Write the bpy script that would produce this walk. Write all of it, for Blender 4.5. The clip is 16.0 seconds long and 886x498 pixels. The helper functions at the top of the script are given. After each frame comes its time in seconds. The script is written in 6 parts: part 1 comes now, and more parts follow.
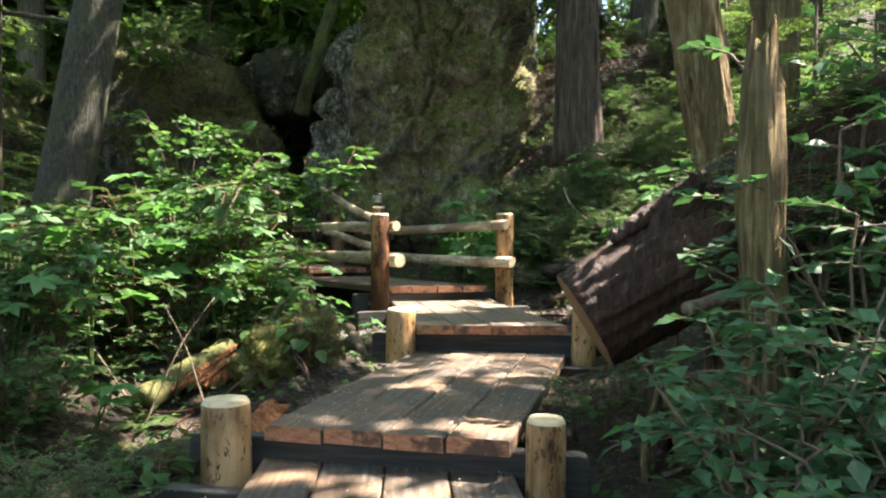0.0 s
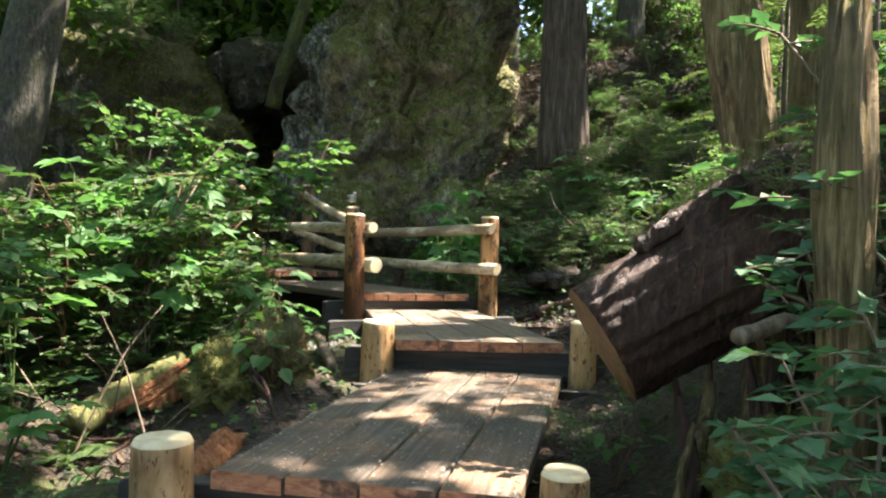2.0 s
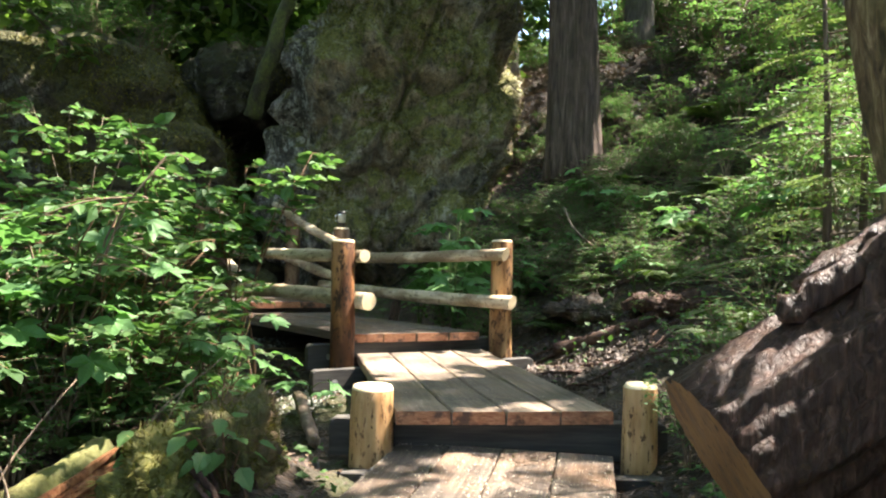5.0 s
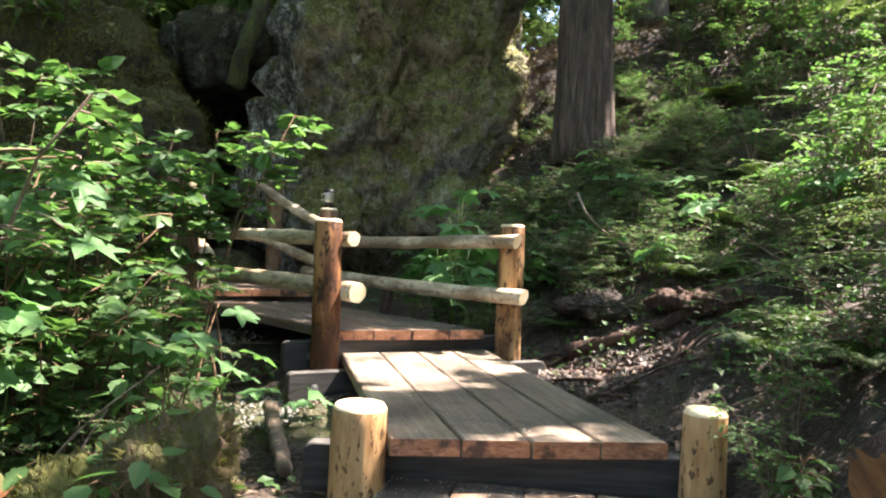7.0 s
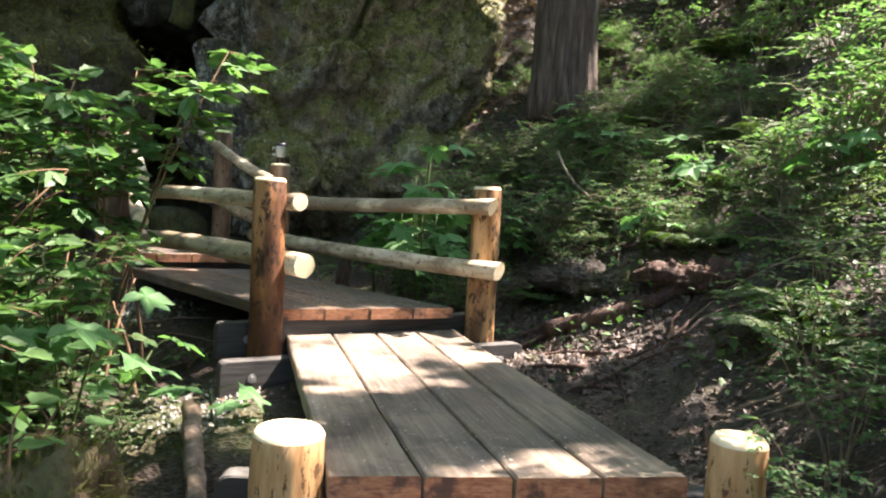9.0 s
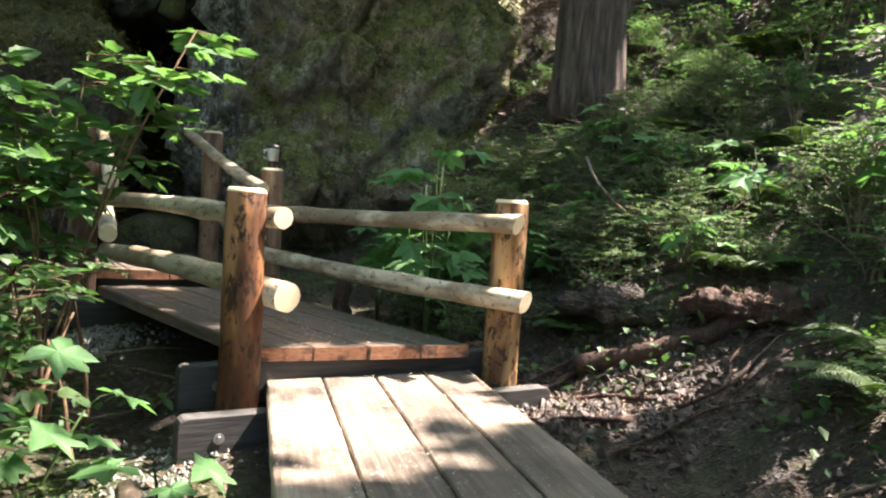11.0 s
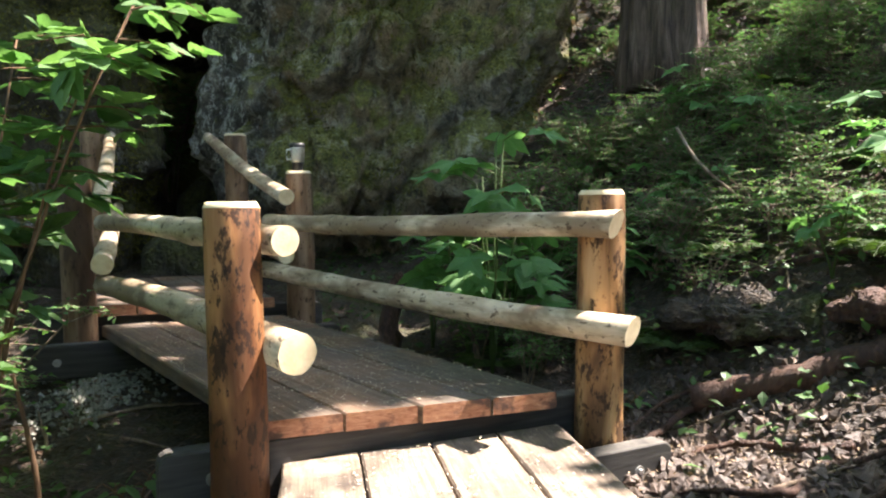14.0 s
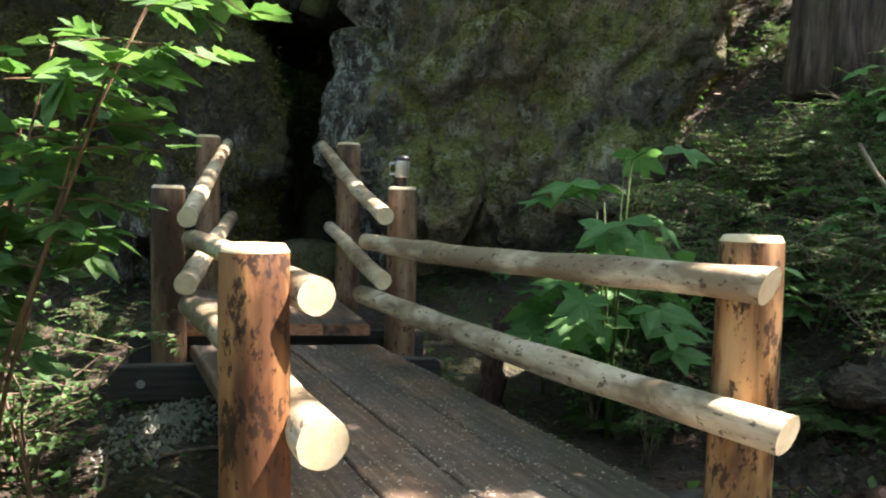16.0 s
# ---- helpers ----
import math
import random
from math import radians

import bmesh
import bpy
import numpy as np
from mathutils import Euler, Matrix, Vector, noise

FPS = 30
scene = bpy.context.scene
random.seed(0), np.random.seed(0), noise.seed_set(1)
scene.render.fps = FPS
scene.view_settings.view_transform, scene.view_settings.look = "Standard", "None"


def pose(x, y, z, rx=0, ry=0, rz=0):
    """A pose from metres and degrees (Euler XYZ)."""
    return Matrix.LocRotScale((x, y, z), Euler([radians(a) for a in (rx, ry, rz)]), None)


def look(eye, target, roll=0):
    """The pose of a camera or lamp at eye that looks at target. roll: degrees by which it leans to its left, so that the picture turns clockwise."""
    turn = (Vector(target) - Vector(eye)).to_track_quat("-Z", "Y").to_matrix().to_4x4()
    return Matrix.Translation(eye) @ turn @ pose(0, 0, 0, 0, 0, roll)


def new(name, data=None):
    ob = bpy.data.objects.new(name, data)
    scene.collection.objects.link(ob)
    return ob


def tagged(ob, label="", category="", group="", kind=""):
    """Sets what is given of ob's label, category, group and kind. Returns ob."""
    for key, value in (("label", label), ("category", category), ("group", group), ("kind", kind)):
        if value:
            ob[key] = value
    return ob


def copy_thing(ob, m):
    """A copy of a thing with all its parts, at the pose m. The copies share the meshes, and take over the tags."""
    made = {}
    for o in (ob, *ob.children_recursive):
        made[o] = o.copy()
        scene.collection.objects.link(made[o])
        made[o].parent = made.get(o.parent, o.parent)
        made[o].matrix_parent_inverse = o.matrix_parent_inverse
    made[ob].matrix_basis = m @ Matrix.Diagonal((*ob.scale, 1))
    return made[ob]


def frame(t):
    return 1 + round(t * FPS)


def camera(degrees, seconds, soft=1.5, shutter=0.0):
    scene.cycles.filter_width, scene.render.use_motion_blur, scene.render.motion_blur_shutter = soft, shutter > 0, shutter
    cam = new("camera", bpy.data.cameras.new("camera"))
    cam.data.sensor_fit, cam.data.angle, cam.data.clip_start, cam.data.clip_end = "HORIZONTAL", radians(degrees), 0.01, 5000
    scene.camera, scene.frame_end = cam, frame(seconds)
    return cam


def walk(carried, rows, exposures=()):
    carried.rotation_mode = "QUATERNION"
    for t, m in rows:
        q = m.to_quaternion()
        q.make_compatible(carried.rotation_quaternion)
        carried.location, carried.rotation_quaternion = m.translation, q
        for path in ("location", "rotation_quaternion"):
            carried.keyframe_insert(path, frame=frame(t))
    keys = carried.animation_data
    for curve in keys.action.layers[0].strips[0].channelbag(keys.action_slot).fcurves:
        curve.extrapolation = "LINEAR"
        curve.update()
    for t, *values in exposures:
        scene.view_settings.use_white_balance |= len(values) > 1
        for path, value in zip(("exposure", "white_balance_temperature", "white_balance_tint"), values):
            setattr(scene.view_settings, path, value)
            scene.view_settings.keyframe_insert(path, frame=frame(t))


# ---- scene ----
EXPO, SUN, SKY = 2.72, 4.7, 0.15
cam = camera(63.0, 16.0, 2.1)
PATH = [
    (0, (-0.086, -0.539, 1.338), (0.008, 1.459, 1.324), 0.3),
    (0.5, (-0.001, -0.318, 1.335), (-0.04, 1.682, 1.318), 1.8),
    (1, (0.003, -0.152, 1.331), (-0.07, 1.847, 1.322), 2.0),
    (1.5, (-0.108, 0.053, 1.339), (0.022, 2.049, 1.307), 2.0),
    (2, (-0.154, 0.164, 1.344), (0.019, 2.156, 1.342), 1.6),
    (2.5, (-0.141, 0.325, 1.341), (-0.009, 2.321, 1.334), 0.9),
    (3, (-0.102, 0.531, 1.419), (0.011, 2.526, 1.338), 1.8),
    (3.5, (-0.076, 0.732, 1.497), (0.021, 2.729, 1.453), 2.2),
    (4, (-0.114, 0.974, 1.512), (0.045, 2.968, 1.506), 2.2),
    (4.5, (-0.152, 1.215, 1.523), (0.039, 3.206, 1.557), 0.8),
    (7, (-0.17, 2.442, 1.495), (0.052, 4.43, 1.496), 2.3),
    (7.5, (-0.164, 2.68, 1.481), (0.123, 4.659, 1.48), 1.8),
    (8, (-0.182, 2.874, 1.478), (0.226, 4.832, 1.454), 0.7),
    (8.5, (-0.139, 3.05, 1.478), (0.242, 5.013, 1.458), 1.6),
    (9, (-0.044, 3.275, 1.564), (0.269, 5.247, 1.449), 3.1),
    (9.5, (-0.049, 3.555, 1.629), (0.257, 5.53, 1.574), 3.3),
    (12, (0.103, 4.566, 1.643), (0.373, 6.542, 1.498), 3.6),
    (12.5, (0.09, 4.786, 1.634), (0.294, 6.769, 1.471), 2.2),
    (13, (0.099, 4.985, 1.659), (0.21, 6.972, 1.464), 1.8),
    (13.5, (0.113, 5.202, 1.686), (0.202, 7.195, 1.553), 1.9),
    (14, (0.171, 5.367, 1.695), (0.302, 7.358, 1.56), -0.4),
    (14.5, (0.294, 5.545, 1.721), (0.199, 7.54, 1.613), 2.2),
    (15, (0.372, 5.666, 1.74), (0.192, 7.655, 1.629), 1.7),
    (15.5, (0.41, 5.875, 1.76), (0.202, 7.861, 1.642), 2.1),
    (16, (0.403, 6.051, 1.832), (0.137, 8.029, 1.701), 1.3),
]
walk(cam, [(t, look(eye, target, roll)) for t, eye, target, roll in PATH], ((0.0, EXPO - 0.05, 6700, 14), (4.0, EXPO - 0.02, 6700, 13), (7.0, EXPO + 0.14, 6600, 20), (9.5, EXPO + 0.12, 6550, 21), (13.0, EXPO + 0.05, 6450, 18), (16.0, EXPO + 0.06, 6550, 18)))

# ---- sky and sun ----
SUN_AZ, SUN_EL = radians(80), radians(57)          # azimuth from +y towards +x
TO_SUN = Vector((math.sin(SUN_AZ) * math.cos(SUN_EL), math.cos(SUN_AZ) * math.cos(SUN_EL), math.sin(SUN_EL)))
world = bpy.data.worlds.new("sky")
scene.world = world
world.use_nodes = True
wn = world.node_tree
wn.nodes.clear()
sky = wn.nodes.new("ShaderNodeTexSky")
sky.sky_type, sky.sun_disc, sky.sun_elevation, sky.sun_rotation = "NISHITA", False, SUN_EL, SUN_AZ
wbg = wn.nodes.new("ShaderNodeBackground")
wbg.inputs["Strength"].default_value = SKY
wout = wn.nodes.new("ShaderNodeOutputWorld")
wn.links.new(sky.outputs[0], wbg.inputs[0])
wn.links.new(wbg.outputs[0], wout.inputs[0])
sun_data = bpy.data.lights.new("sun", "SUN")
sun_data.energy, sun_data.angle, sun_data.color = SUN, radians(0.55), (1.0, 0.93, 0.82)
sun = new("sun", sun_data)
sun.matrix_world = look(TO_SUN * 60, (0, 0, 0))


# ---- materials ----
class Nodes:
    """A small wrapper round a material's node tree."""

    def __init__(self, name):
        self.mat = bpy.data.materials.new(name)
        self.mat.use_nodes = True
        self.nt = self.mat.node_tree
        self.nt.nodes.clear()
        self.out = self.n("ShaderNodeOutputMaterial")

    def n(self, kind, **inputs):
        node = self.nt.nodes.new(kind)
        for key, value in inputs.items():
            self.put(node.inputs[key.replace("_", " ")], value)
        return node

    def put(self, socket, value):
        if isinstance(value, bpy.types.NodeSocket):
            self.nt.links.new(value, socket)
        else:
            socket.default_value = value

    def coords(self, scale=(1, 1, 1), kind="Object", shift=True):
        tc = self.n("ShaderNodeTexCoord")
        mp = self.n("ShaderNodeMapping", Vector=tc.outputs[kind], Scale=scale)
        if shift:
            info = self.n("ShaderNodeObjectInfo")
            mul = self.n("ShaderNodeMath")
            mul.operation = "MULTIPLY"
            self.put(mul.inputs[0], info.outputs["Random"])
            mul.inputs[1].default_value = 37.0
            self.put(mp.inputs["Location"], mul.outputs[0])
        return mp.outputs[0]

    def noise(self, vec, scale, detail=5.0, rough=0.6, warp=0.0):
        return self.n("ShaderNodeTexNoise", Vector=vec, Scale=scale, Detail=detail, Roughness=rough, Distortion=warp).outputs[0]

    def ramp(self, fac, *stops):
        node = self.n("ShaderNodeValToRGB", Fac=fac)
        el = node.color_ramp.elements
        while len(el) < len(stops):
            el.new(0.5)
        for e, (pos, col) in zip(el, stops):
            e.position, e.color = pos, ((*col, 1) if isinstance(col, tuple) else (col, col, col, 1))
        return node.outputs[0]

    def mix(self, fac, a, b, blend="MIX"):
        node = self.n("ShaderNodeMix")
        node.data_type, node.blend_type = "RGBA", blend
        for socket, value in ((node.inputs[0], fac), (node.inputs[6], a), (node.inputs[7], b)):
            self.put(socket, (*value, 1) if isinstance(value, tuple) else value)
        return node.outputs[2]

    def math(self, op, a, b):
        node = self.n("ShaderNodeMath")
        node.operation = op
        self.put(node.inputs[0], a)
        self.put(node.inputs[1], b)
        return node.outputs[0]

    def up(self, low, high):
        """How far the surface faces up, from 0 to 1."""
        geo = self.n("ShaderNodeNewGeometry")
        sep = self.n("ShaderNodeSeparateXYZ", Vector=geo.outputs["Normal"])
        mr = self.n("ShaderNodeMapRange", Value=sep.outputs[2])
        mr.inputs[1].default_value, mr.inputs[2].default_value = low, high
        return mr.outputs[0]

    def done(self, color, rough=0.8, height=None, strength=0.3, distance=0.02, translucent=0.0, metal=0.0, spec=0.5):
        b = self.n("ShaderNodeBsdfPrincipled")
        self.put(b.inputs["Base Color"], (*color, 1) if isinstance(color, tuple) else color)
        self.put(b.inputs["Roughness"], rough)
        b.inputs["Metallic"].default_value = metal
        b.inputs["Specular IOR Level"].default_value = spec
        if height is not None:
            bump = self.n("ShaderNodeBump", Strength=strength, Distance=distance, Height=height)
            self.put(b.inputs["Normal"], bump.outputs[0])
        shader = b.outputs[0]
        if translucent:
            tr = self.n("ShaderNodeBsdfTranslucent")
            bright = self.mix(1.0, color, (1.2, 1.28, 0.8), "MULTIPLY")
            self.put(tr.inputs[0], bright)
            ms = self.n("ShaderNodeMixShader", Fac=translucent)
            self.put(ms.inputs[1], shader)
            self.put(ms.inputs[2], tr.outputs[0])
            shader = ms.outputs[0]
        self.put(self.out.inputs[0], shader)
        return self.mat


def leaf_material(name, dark, light, gloss=0.4, through_=0.35):
    m = Nodes(name)
    geo = m.n("ShaderNodeNewGeometry")
    island = geo.outputs["Random Per Island"]
    info = m.n("ShaderNodeObjectInfo")
    mixed = m.math("ADD", m.math("MULTIPLY", island, 0.75), m.math("MULTIPLY", info.outputs["Random"], 0.25))
    vec = m.coords((1, 1, 1), "Object", False)
    blotch = m.noise(vec, 30.0, 3.0)
    col = m.ramp(mixed, (0.0, dark), (0.55, tuple((a + b) / 2 for a, b in zip(dark, light))), (0.95, light))
    col = m.mix(m.ramp(blotch, (0.4, 0.0), (0.75, 0.35)), col, tuple(c * 0.6 for c in dark))
    return m.done(col, m.ramp(blotch, (0.3, gloss), (0.7, gloss + 0.25)), blotch, 0.15, 0.004, translucent=through_)


def plank_material(name, wear_from, wear_to, warm_low=(0.16, 0.085, 0.045), warm_high=(0.36, 0.22, 0.13)):
    m = Nodes(name)
    v = m.coords((1, 1, 1))
    grain_v = m.coords((26, 1.1, 26))
    grain = m.noise(grain_v, 1.5, 8.0, 0.65, 0.3)
    wear = m.noise(v, 1.6, 4.0, 0.6)
    fine = m.noise(v, 60.0, 4.0, 0.7)
    col = m.ramp(grain, (0.25, (0.03, 0.024, 0.019)), (0.5, (0.11, 0.088, 0.069)), (0.75, (0.23, 0.188, 0.15)))
    warm = m.ramp(grain, (0.3, warm_low), (0.7, warm_high))
    info = m.n("ShaderNodeObjectInfo")
    worn = m.math("MULTIPLY", m.ramp(wear, (wear_from, 0.0), (wear_to, 0.85)), m.math("ADD", 0.45, info.outputs["Random"]))
    col = m.mix(worn, col, warm)
    crumbs = m.noise(v, 48.0, 2.0, 0.5)
    col = m.mix(m.ramp(crumbs, (0.66, 0.0), (0.72, 0.8)), col, (0.36, 0.31, 0.25))
    col = m.mix(m.ramp(m.noise(v, 5.0, 5.0, 0.7), (0.5, 0.0), (0.7, 0.6)), col, (0.05, 0.042, 0.038))
    return m.done(col, m.ramp(wear, (0.3, 0.34), (0.65, 0.7)), m.math("ADD", grain, m.math("MULTIPLY", fine, 0.5)), 0.45, 0.008)


def end_grain_material():
    m = Nodes("sawn_end_grain")
    v = m.coords((1, 1, 1))
    rings = m.noise(m.coords((8, 8, 30)), 2.0, 6.0, 0.6, 1.0)
    col = m.ramp(rings, (0.3, (0.2, 0.07, 0.035)), (0.6, (0.42, 0.2, 0.105)), (0.8, (0.55, 0.33, 0.2)))
    stain = m.ramp(m.noise(v, 7.0, 4.0), (0.5, 0.0), (0.62, 0.9))
    col = m.mix(stain, col, (0.05, 0.03, 0.024))
    return m.done(col, 0.75, rings, 0.4, 0.006)


def post_material(name, dark, mid, light, blotch_col, upright=True, scar_at=0.53):
    """Peeled log: soft broad tones, crisp dark scars, small knots and bark flecks."""
    m = Nodes(name)
    along = (1, 1, 0.35) if upright else (0.5, 0.5, 1)
    streak = m.noise(m.coords((7, 7, 0.8) if upright else (2.0, 2.0, 11)), 2.0, 6.0, 0.6, 0.3)
    col = m.ramp(streak, (0.26, tuple(c * 0.55 for c in dark)), (0.46, mid), (0.7, light))
    broad = m.noise(m.coords(along), 3.2, 4.0, 0.6, 0.4)
    col = m.mix(m.ramp(broad, (0.42, 0.85), (0.55, 0.0)), col, tuple(a * 0.5 + b * 0.2 for a, b in zip(dark, blotch_col)))
    col = m.mix(m.ramp(broad, (0.56, 0.0), (0.75, 0.5)), col, light)
    scar = m.noise(m.coords((1, 1, 0.5) if upright else (0.6, 0.6, 1)), 14.0, 8.0, 0.66, 0.2)
    col = m.mix(m.ramp(scar, (scar_at + 0.115, 0.0), (scar_at + 0.15, 0.85)), col, tuple(c * 0.7 for c in blotch_col))
    fleck = m.noise(m.coords(along), 34.0, 5.0, 0.7)
    col = m.mix(m.ramp(fleck, (0.585, 0.0), (0.62, 0.85)), col, tuple(c * 0.6 for c in blotch_col))
    return m.done(col, m.ramp(streak, (0.3, 0.5), (0.7, 0.72)), m.math("ADD", streak, m.math("ADD", scar, m.math("MULTIPLY", fleck, 0.5))), 0.4, 0.008, spec=0.25)


def cut_material():
    m = Nodes("fresh_cut_wood")
    v = m.coords((1, 1, 1))
    tone = m.noise(v, 9.0, 4.0)
    col = m.ramp(tone, (0.3, (0.55, 0.42, 0.24)), (0.6, (0.74, 0.62, 0.4)), (0.8, (0.8, 0.7, 0.5)))
    return m.done(col, 0.8, m.noise(v, 80.0, 4.0), 0.3, 0.004)


def beam_material():
    m = Nodes("treated_beam")
    v = m.coords((1, 1, 1))
    g = m.noise(m.coords((1.5, 20, 20)), 2.0, 6.0)
    col = m.ramp(g, (0.3, (0.02, 0.019, 0.018)), (0.6, (0.052, 0.048, 0.043)), (0.8, (0.09, 0.08, 0.07)))
    # paler patches on the faces that point up
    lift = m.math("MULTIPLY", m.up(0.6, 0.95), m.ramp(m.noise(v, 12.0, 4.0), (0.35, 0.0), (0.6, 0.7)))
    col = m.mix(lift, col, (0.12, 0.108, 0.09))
    return m.done(col, 0.8, g, 0.4, 0.008)


def bark_material(name, dark, mid, light, moss=0.0, stretch=5.0, scale=3.0, strength=0.8, rough=0.85, spec=0.5):
    m = Nodes(name)
    v = m.coords((1, 1, 1))
    ridge = m.noise(m.coords((stretch, stretch, 1.0)), scale, 8.0, 0.62, 0.6)
    patch = m.noise(v, 2.3, 5.0, 0.6)
    col = m.ramp(ridge, (0.3, dark), (0.52, mid), (0.74, light))
    col = m.mix(m.ramp(patch, (0.5, 0.0), (0.75, 0.4)), col, light)
    if moss:
        mask = m.math("MULTIPLY", m.ramp(m.noise(v, 3.5, 6.0, 0.7), (0.42, 0.0), (0.6, 1.0)), moss)
        col = m.mix(mask, col, m.ramp(m.noise(v, 25.0, 4.0), (0.3, (0.035, 0.05, 0.012)), (0.7, (0.13, 0.15, 0.03))))
    return m.done(col, rough, m.math("ADD", ridge, m.math("MULTIPLY", m.noise(v, 40.0, 4.0), 0.3)), strength, 0.04, spec=spec)


def rock_material(name, pale_flank=False, moss_tone=0.5, tone=0.42):
    m = Nodes(name)
    v = m.coords((1, 1, 1), "Object", False)
    big = m.noise(v, 0.55, 6.0, 0.6, 0.4)
    mid = m.noise(v, 2.6, 8.0, 0.68, 0.3)
    fine = m.noise(v, 22.0, 6.0, 0.7)
    stone = m.ramp(mid, (0.3, (0.03, 0.028, 0.024)), (0.52, (0.13, 0.12, 0.098)), (0.72, (0.34, 0.315, 0.265)))
    brown = m.ramp(mid, (0.3, (0.05, 0.036, 0.018)), (0.7, (0.28, 0.205, 0.115)))
    col = m.mix(m.ramp(big, (0.36, 0.0), (0.5, 0.95)), stone, brown)
    lichen = m.ramp(m.noise(m.coords((1, 1, 0.45), "Object", False), 7.0, 9.0, 0.8), (0.5, 0.0), (0.56, 0.95))
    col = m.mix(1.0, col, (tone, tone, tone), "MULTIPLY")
    zone = m.ramp(big, (0.36, 0.8), (0.5, 0.05))
    if pale_flank:                                   # one flank is bare grey stone under pale lichen
        sep = m.n("ShaderNodeSeparateXYZ", Vector=v)
        mr = m.n("ShaderNodeMapRange", Value=m.math("ADD", sep.outputs[0], m.math("MULTIPLY", mid, 0.8)))
        mr.inputs[1].default_value, mr.inputs[2].default_value = -0.55, -0.95
        zone = mr.outputs[0]
        col = m.mix(zone, col, stone)
    col = m.mix(m.math("MULTIPLY", lichen, zone), col, (0.62, 0.61, 0.55))
    streak = m.noise(m.coords((1.5, 1.5, 0.6), "Object", False), 1.5, 7.0, 0.7, 0.6)
    if pale_flank:
        streak = m.math("SUBTRACT", streak, m.math("MULTIPLY", zone, 0.25))
    moss = m.ramp(m.math("ADD", m.math("MULTIPLY", m.up(-0.3, 0.75), 0.38), m.math("MULTIPLY", streak, 0.72)), (0.41, 0.0), (0.54, 0.92))
    mossy = m.ramp(fine, (0.3, tuple(c * moss_tone for c in (0.036, 0.04, 0.008))), (0.55, tuple(c * moss_tone for c in (0.105, 0.106, 0.02))), (0.8, tuple(c * moss_tone for c in (0.23, 0.215, 0.04))))
    col = m.mix(moss, col, mossy)
    mottle = m.noise(m.coords((1, 1, 0.6), "Object", False), 6.5, 9.0, 0.75, 0.4)
    col = m.mix(m.ramp(mottle, (0.38, 0.8), (0.48, 0.0)), col, (0.02, 0.018, 0.011))
    grain = m.noise(v, 70.0, 3.0, 0.7)
    col = m.mix(m.ramp(grain, (0.38, 0.6), (0.55, 0.0)), col, (0.022, 0.02, 0.01))
    warp = m.n("ShaderNodeVectorMath")               # breaks in the stone: bent cell borders
    warp.operation = "MULTIPLY_ADD"
    m.put(warp.inputs[0], m.n("ShaderNodeTexNoise", Vector=v, Scale=1.7, Detail=5.0, Roughness=0.65).outputs["Color"])
    warp.inputs[1].default_value = (0.85, 0.85, 0.85)
    m.put(warp.inputs[2], m.coords((1.0, 1.0, 0.7), "Object", False))
    edge = m.n("ShaderNodeTexVoronoi", Vector=warp.outputs[0], Scale=1.25)
    edge.feature = "DISTANCE_TO_EDGE"
    crack = m.math("MAXIMUM", m.ramp(edge.outputs[0], (0.0, 0.0), (0.06, 1.0)), m.ramp(m.noise(v, 1.9, 4.0), (0.4, 0.15), (0.56, 1.0)))
    facet = m.n("ShaderNodeTexVoronoi", Vector=warp.outputs[0], Scale=3.1)
    facet.feature = "F1"
    bare = m.ramp(m.noise(v, 4.5, 9.0, 0.78, 0.5), (0.53, 0.0), (0.62, 0.7))
    col = m.mix(m.math("MULTIPLY", bare, m.ramp(big, (0.4, 1.0), (0.6, 0.25))), col, tuple(c * tone for c in (0.27, 0.25, 0.19)))
    col = m.mix(m.ramp(crack, (0.0, 0.6), (0.8, 0.0)), col, (0.014, 0.012, 0.008))
    height = m.math("ADD", m.math("MULTIPLY", mid, 0.9), m.math("MULTIPLY", fine, 0.22))
    height = m.math("ADD", height, m.math("ADD", m.math("MULTIPLY", crack, 0.5), m.math("MULTIPLY", facet.outputs[0], 0.7)))
    return m.done(col, 0.8, height, 1.0, 0.2)


def soil_material():
    m = Nodes("forest_floor")
    v = m.coords((1, 1, 1), "Object", False)
    big = m.noise(v, 0.9, 6.0, 0.65)
    mid = m.noise(v, 7.0, 7.0, 0.7)
    chips = m.n("ShaderNodeTexVoronoi", Vector=m.coords((1, 1.8, 1), "Object", False), Scale=34.0)
    col = m.ramp(mid, (0.3, (0.01, 0.0065, 0.004)), (0.55, (0.034, 0.022, 0.013)), (0.8, (0.085, 0.055, 0.034)))
    pick = m.ramp(chips.outputs["Color"], (0.62, 0.0), (0.75, 0.7))
    col = m.mix(pick, col, (0.085, 0.056, 0.034))
    moss = m.ramp(big, (0.52, 0.0), (0.66, 0.8))
    col = m.mix(moss, col, m.ramp(mid, (0.3, (0.025, 0.035, 0.008)), (0.7, (0.09, 0.1, 0.025))))
    return m.done(col, m.ramp(mid, (0.35, 0.5), (0.6, 0.9)), m.math("ADD", mid, m.math("MULTIPLY", chips.outputs[0], 0.6)), 0.8, 0.04)


def plain(name, col, rough, metal=0.0, vary=0.15):
    m = Nodes(name)
    n = m.noise(m.coords((1, 1, 1)), 35.0, 4.0)
    c = m.ramp(n, (0.3, tuple(a * (1 - vary) for a in col)), (0.7, tuple(min(1, a * (1 + vary)) for a in col)))
    return m.done(c, m.ramp(n, (0.3, rough), (0.7, min(1, rough + 0.12))), n, 0.1, 0.002, metal=metal)


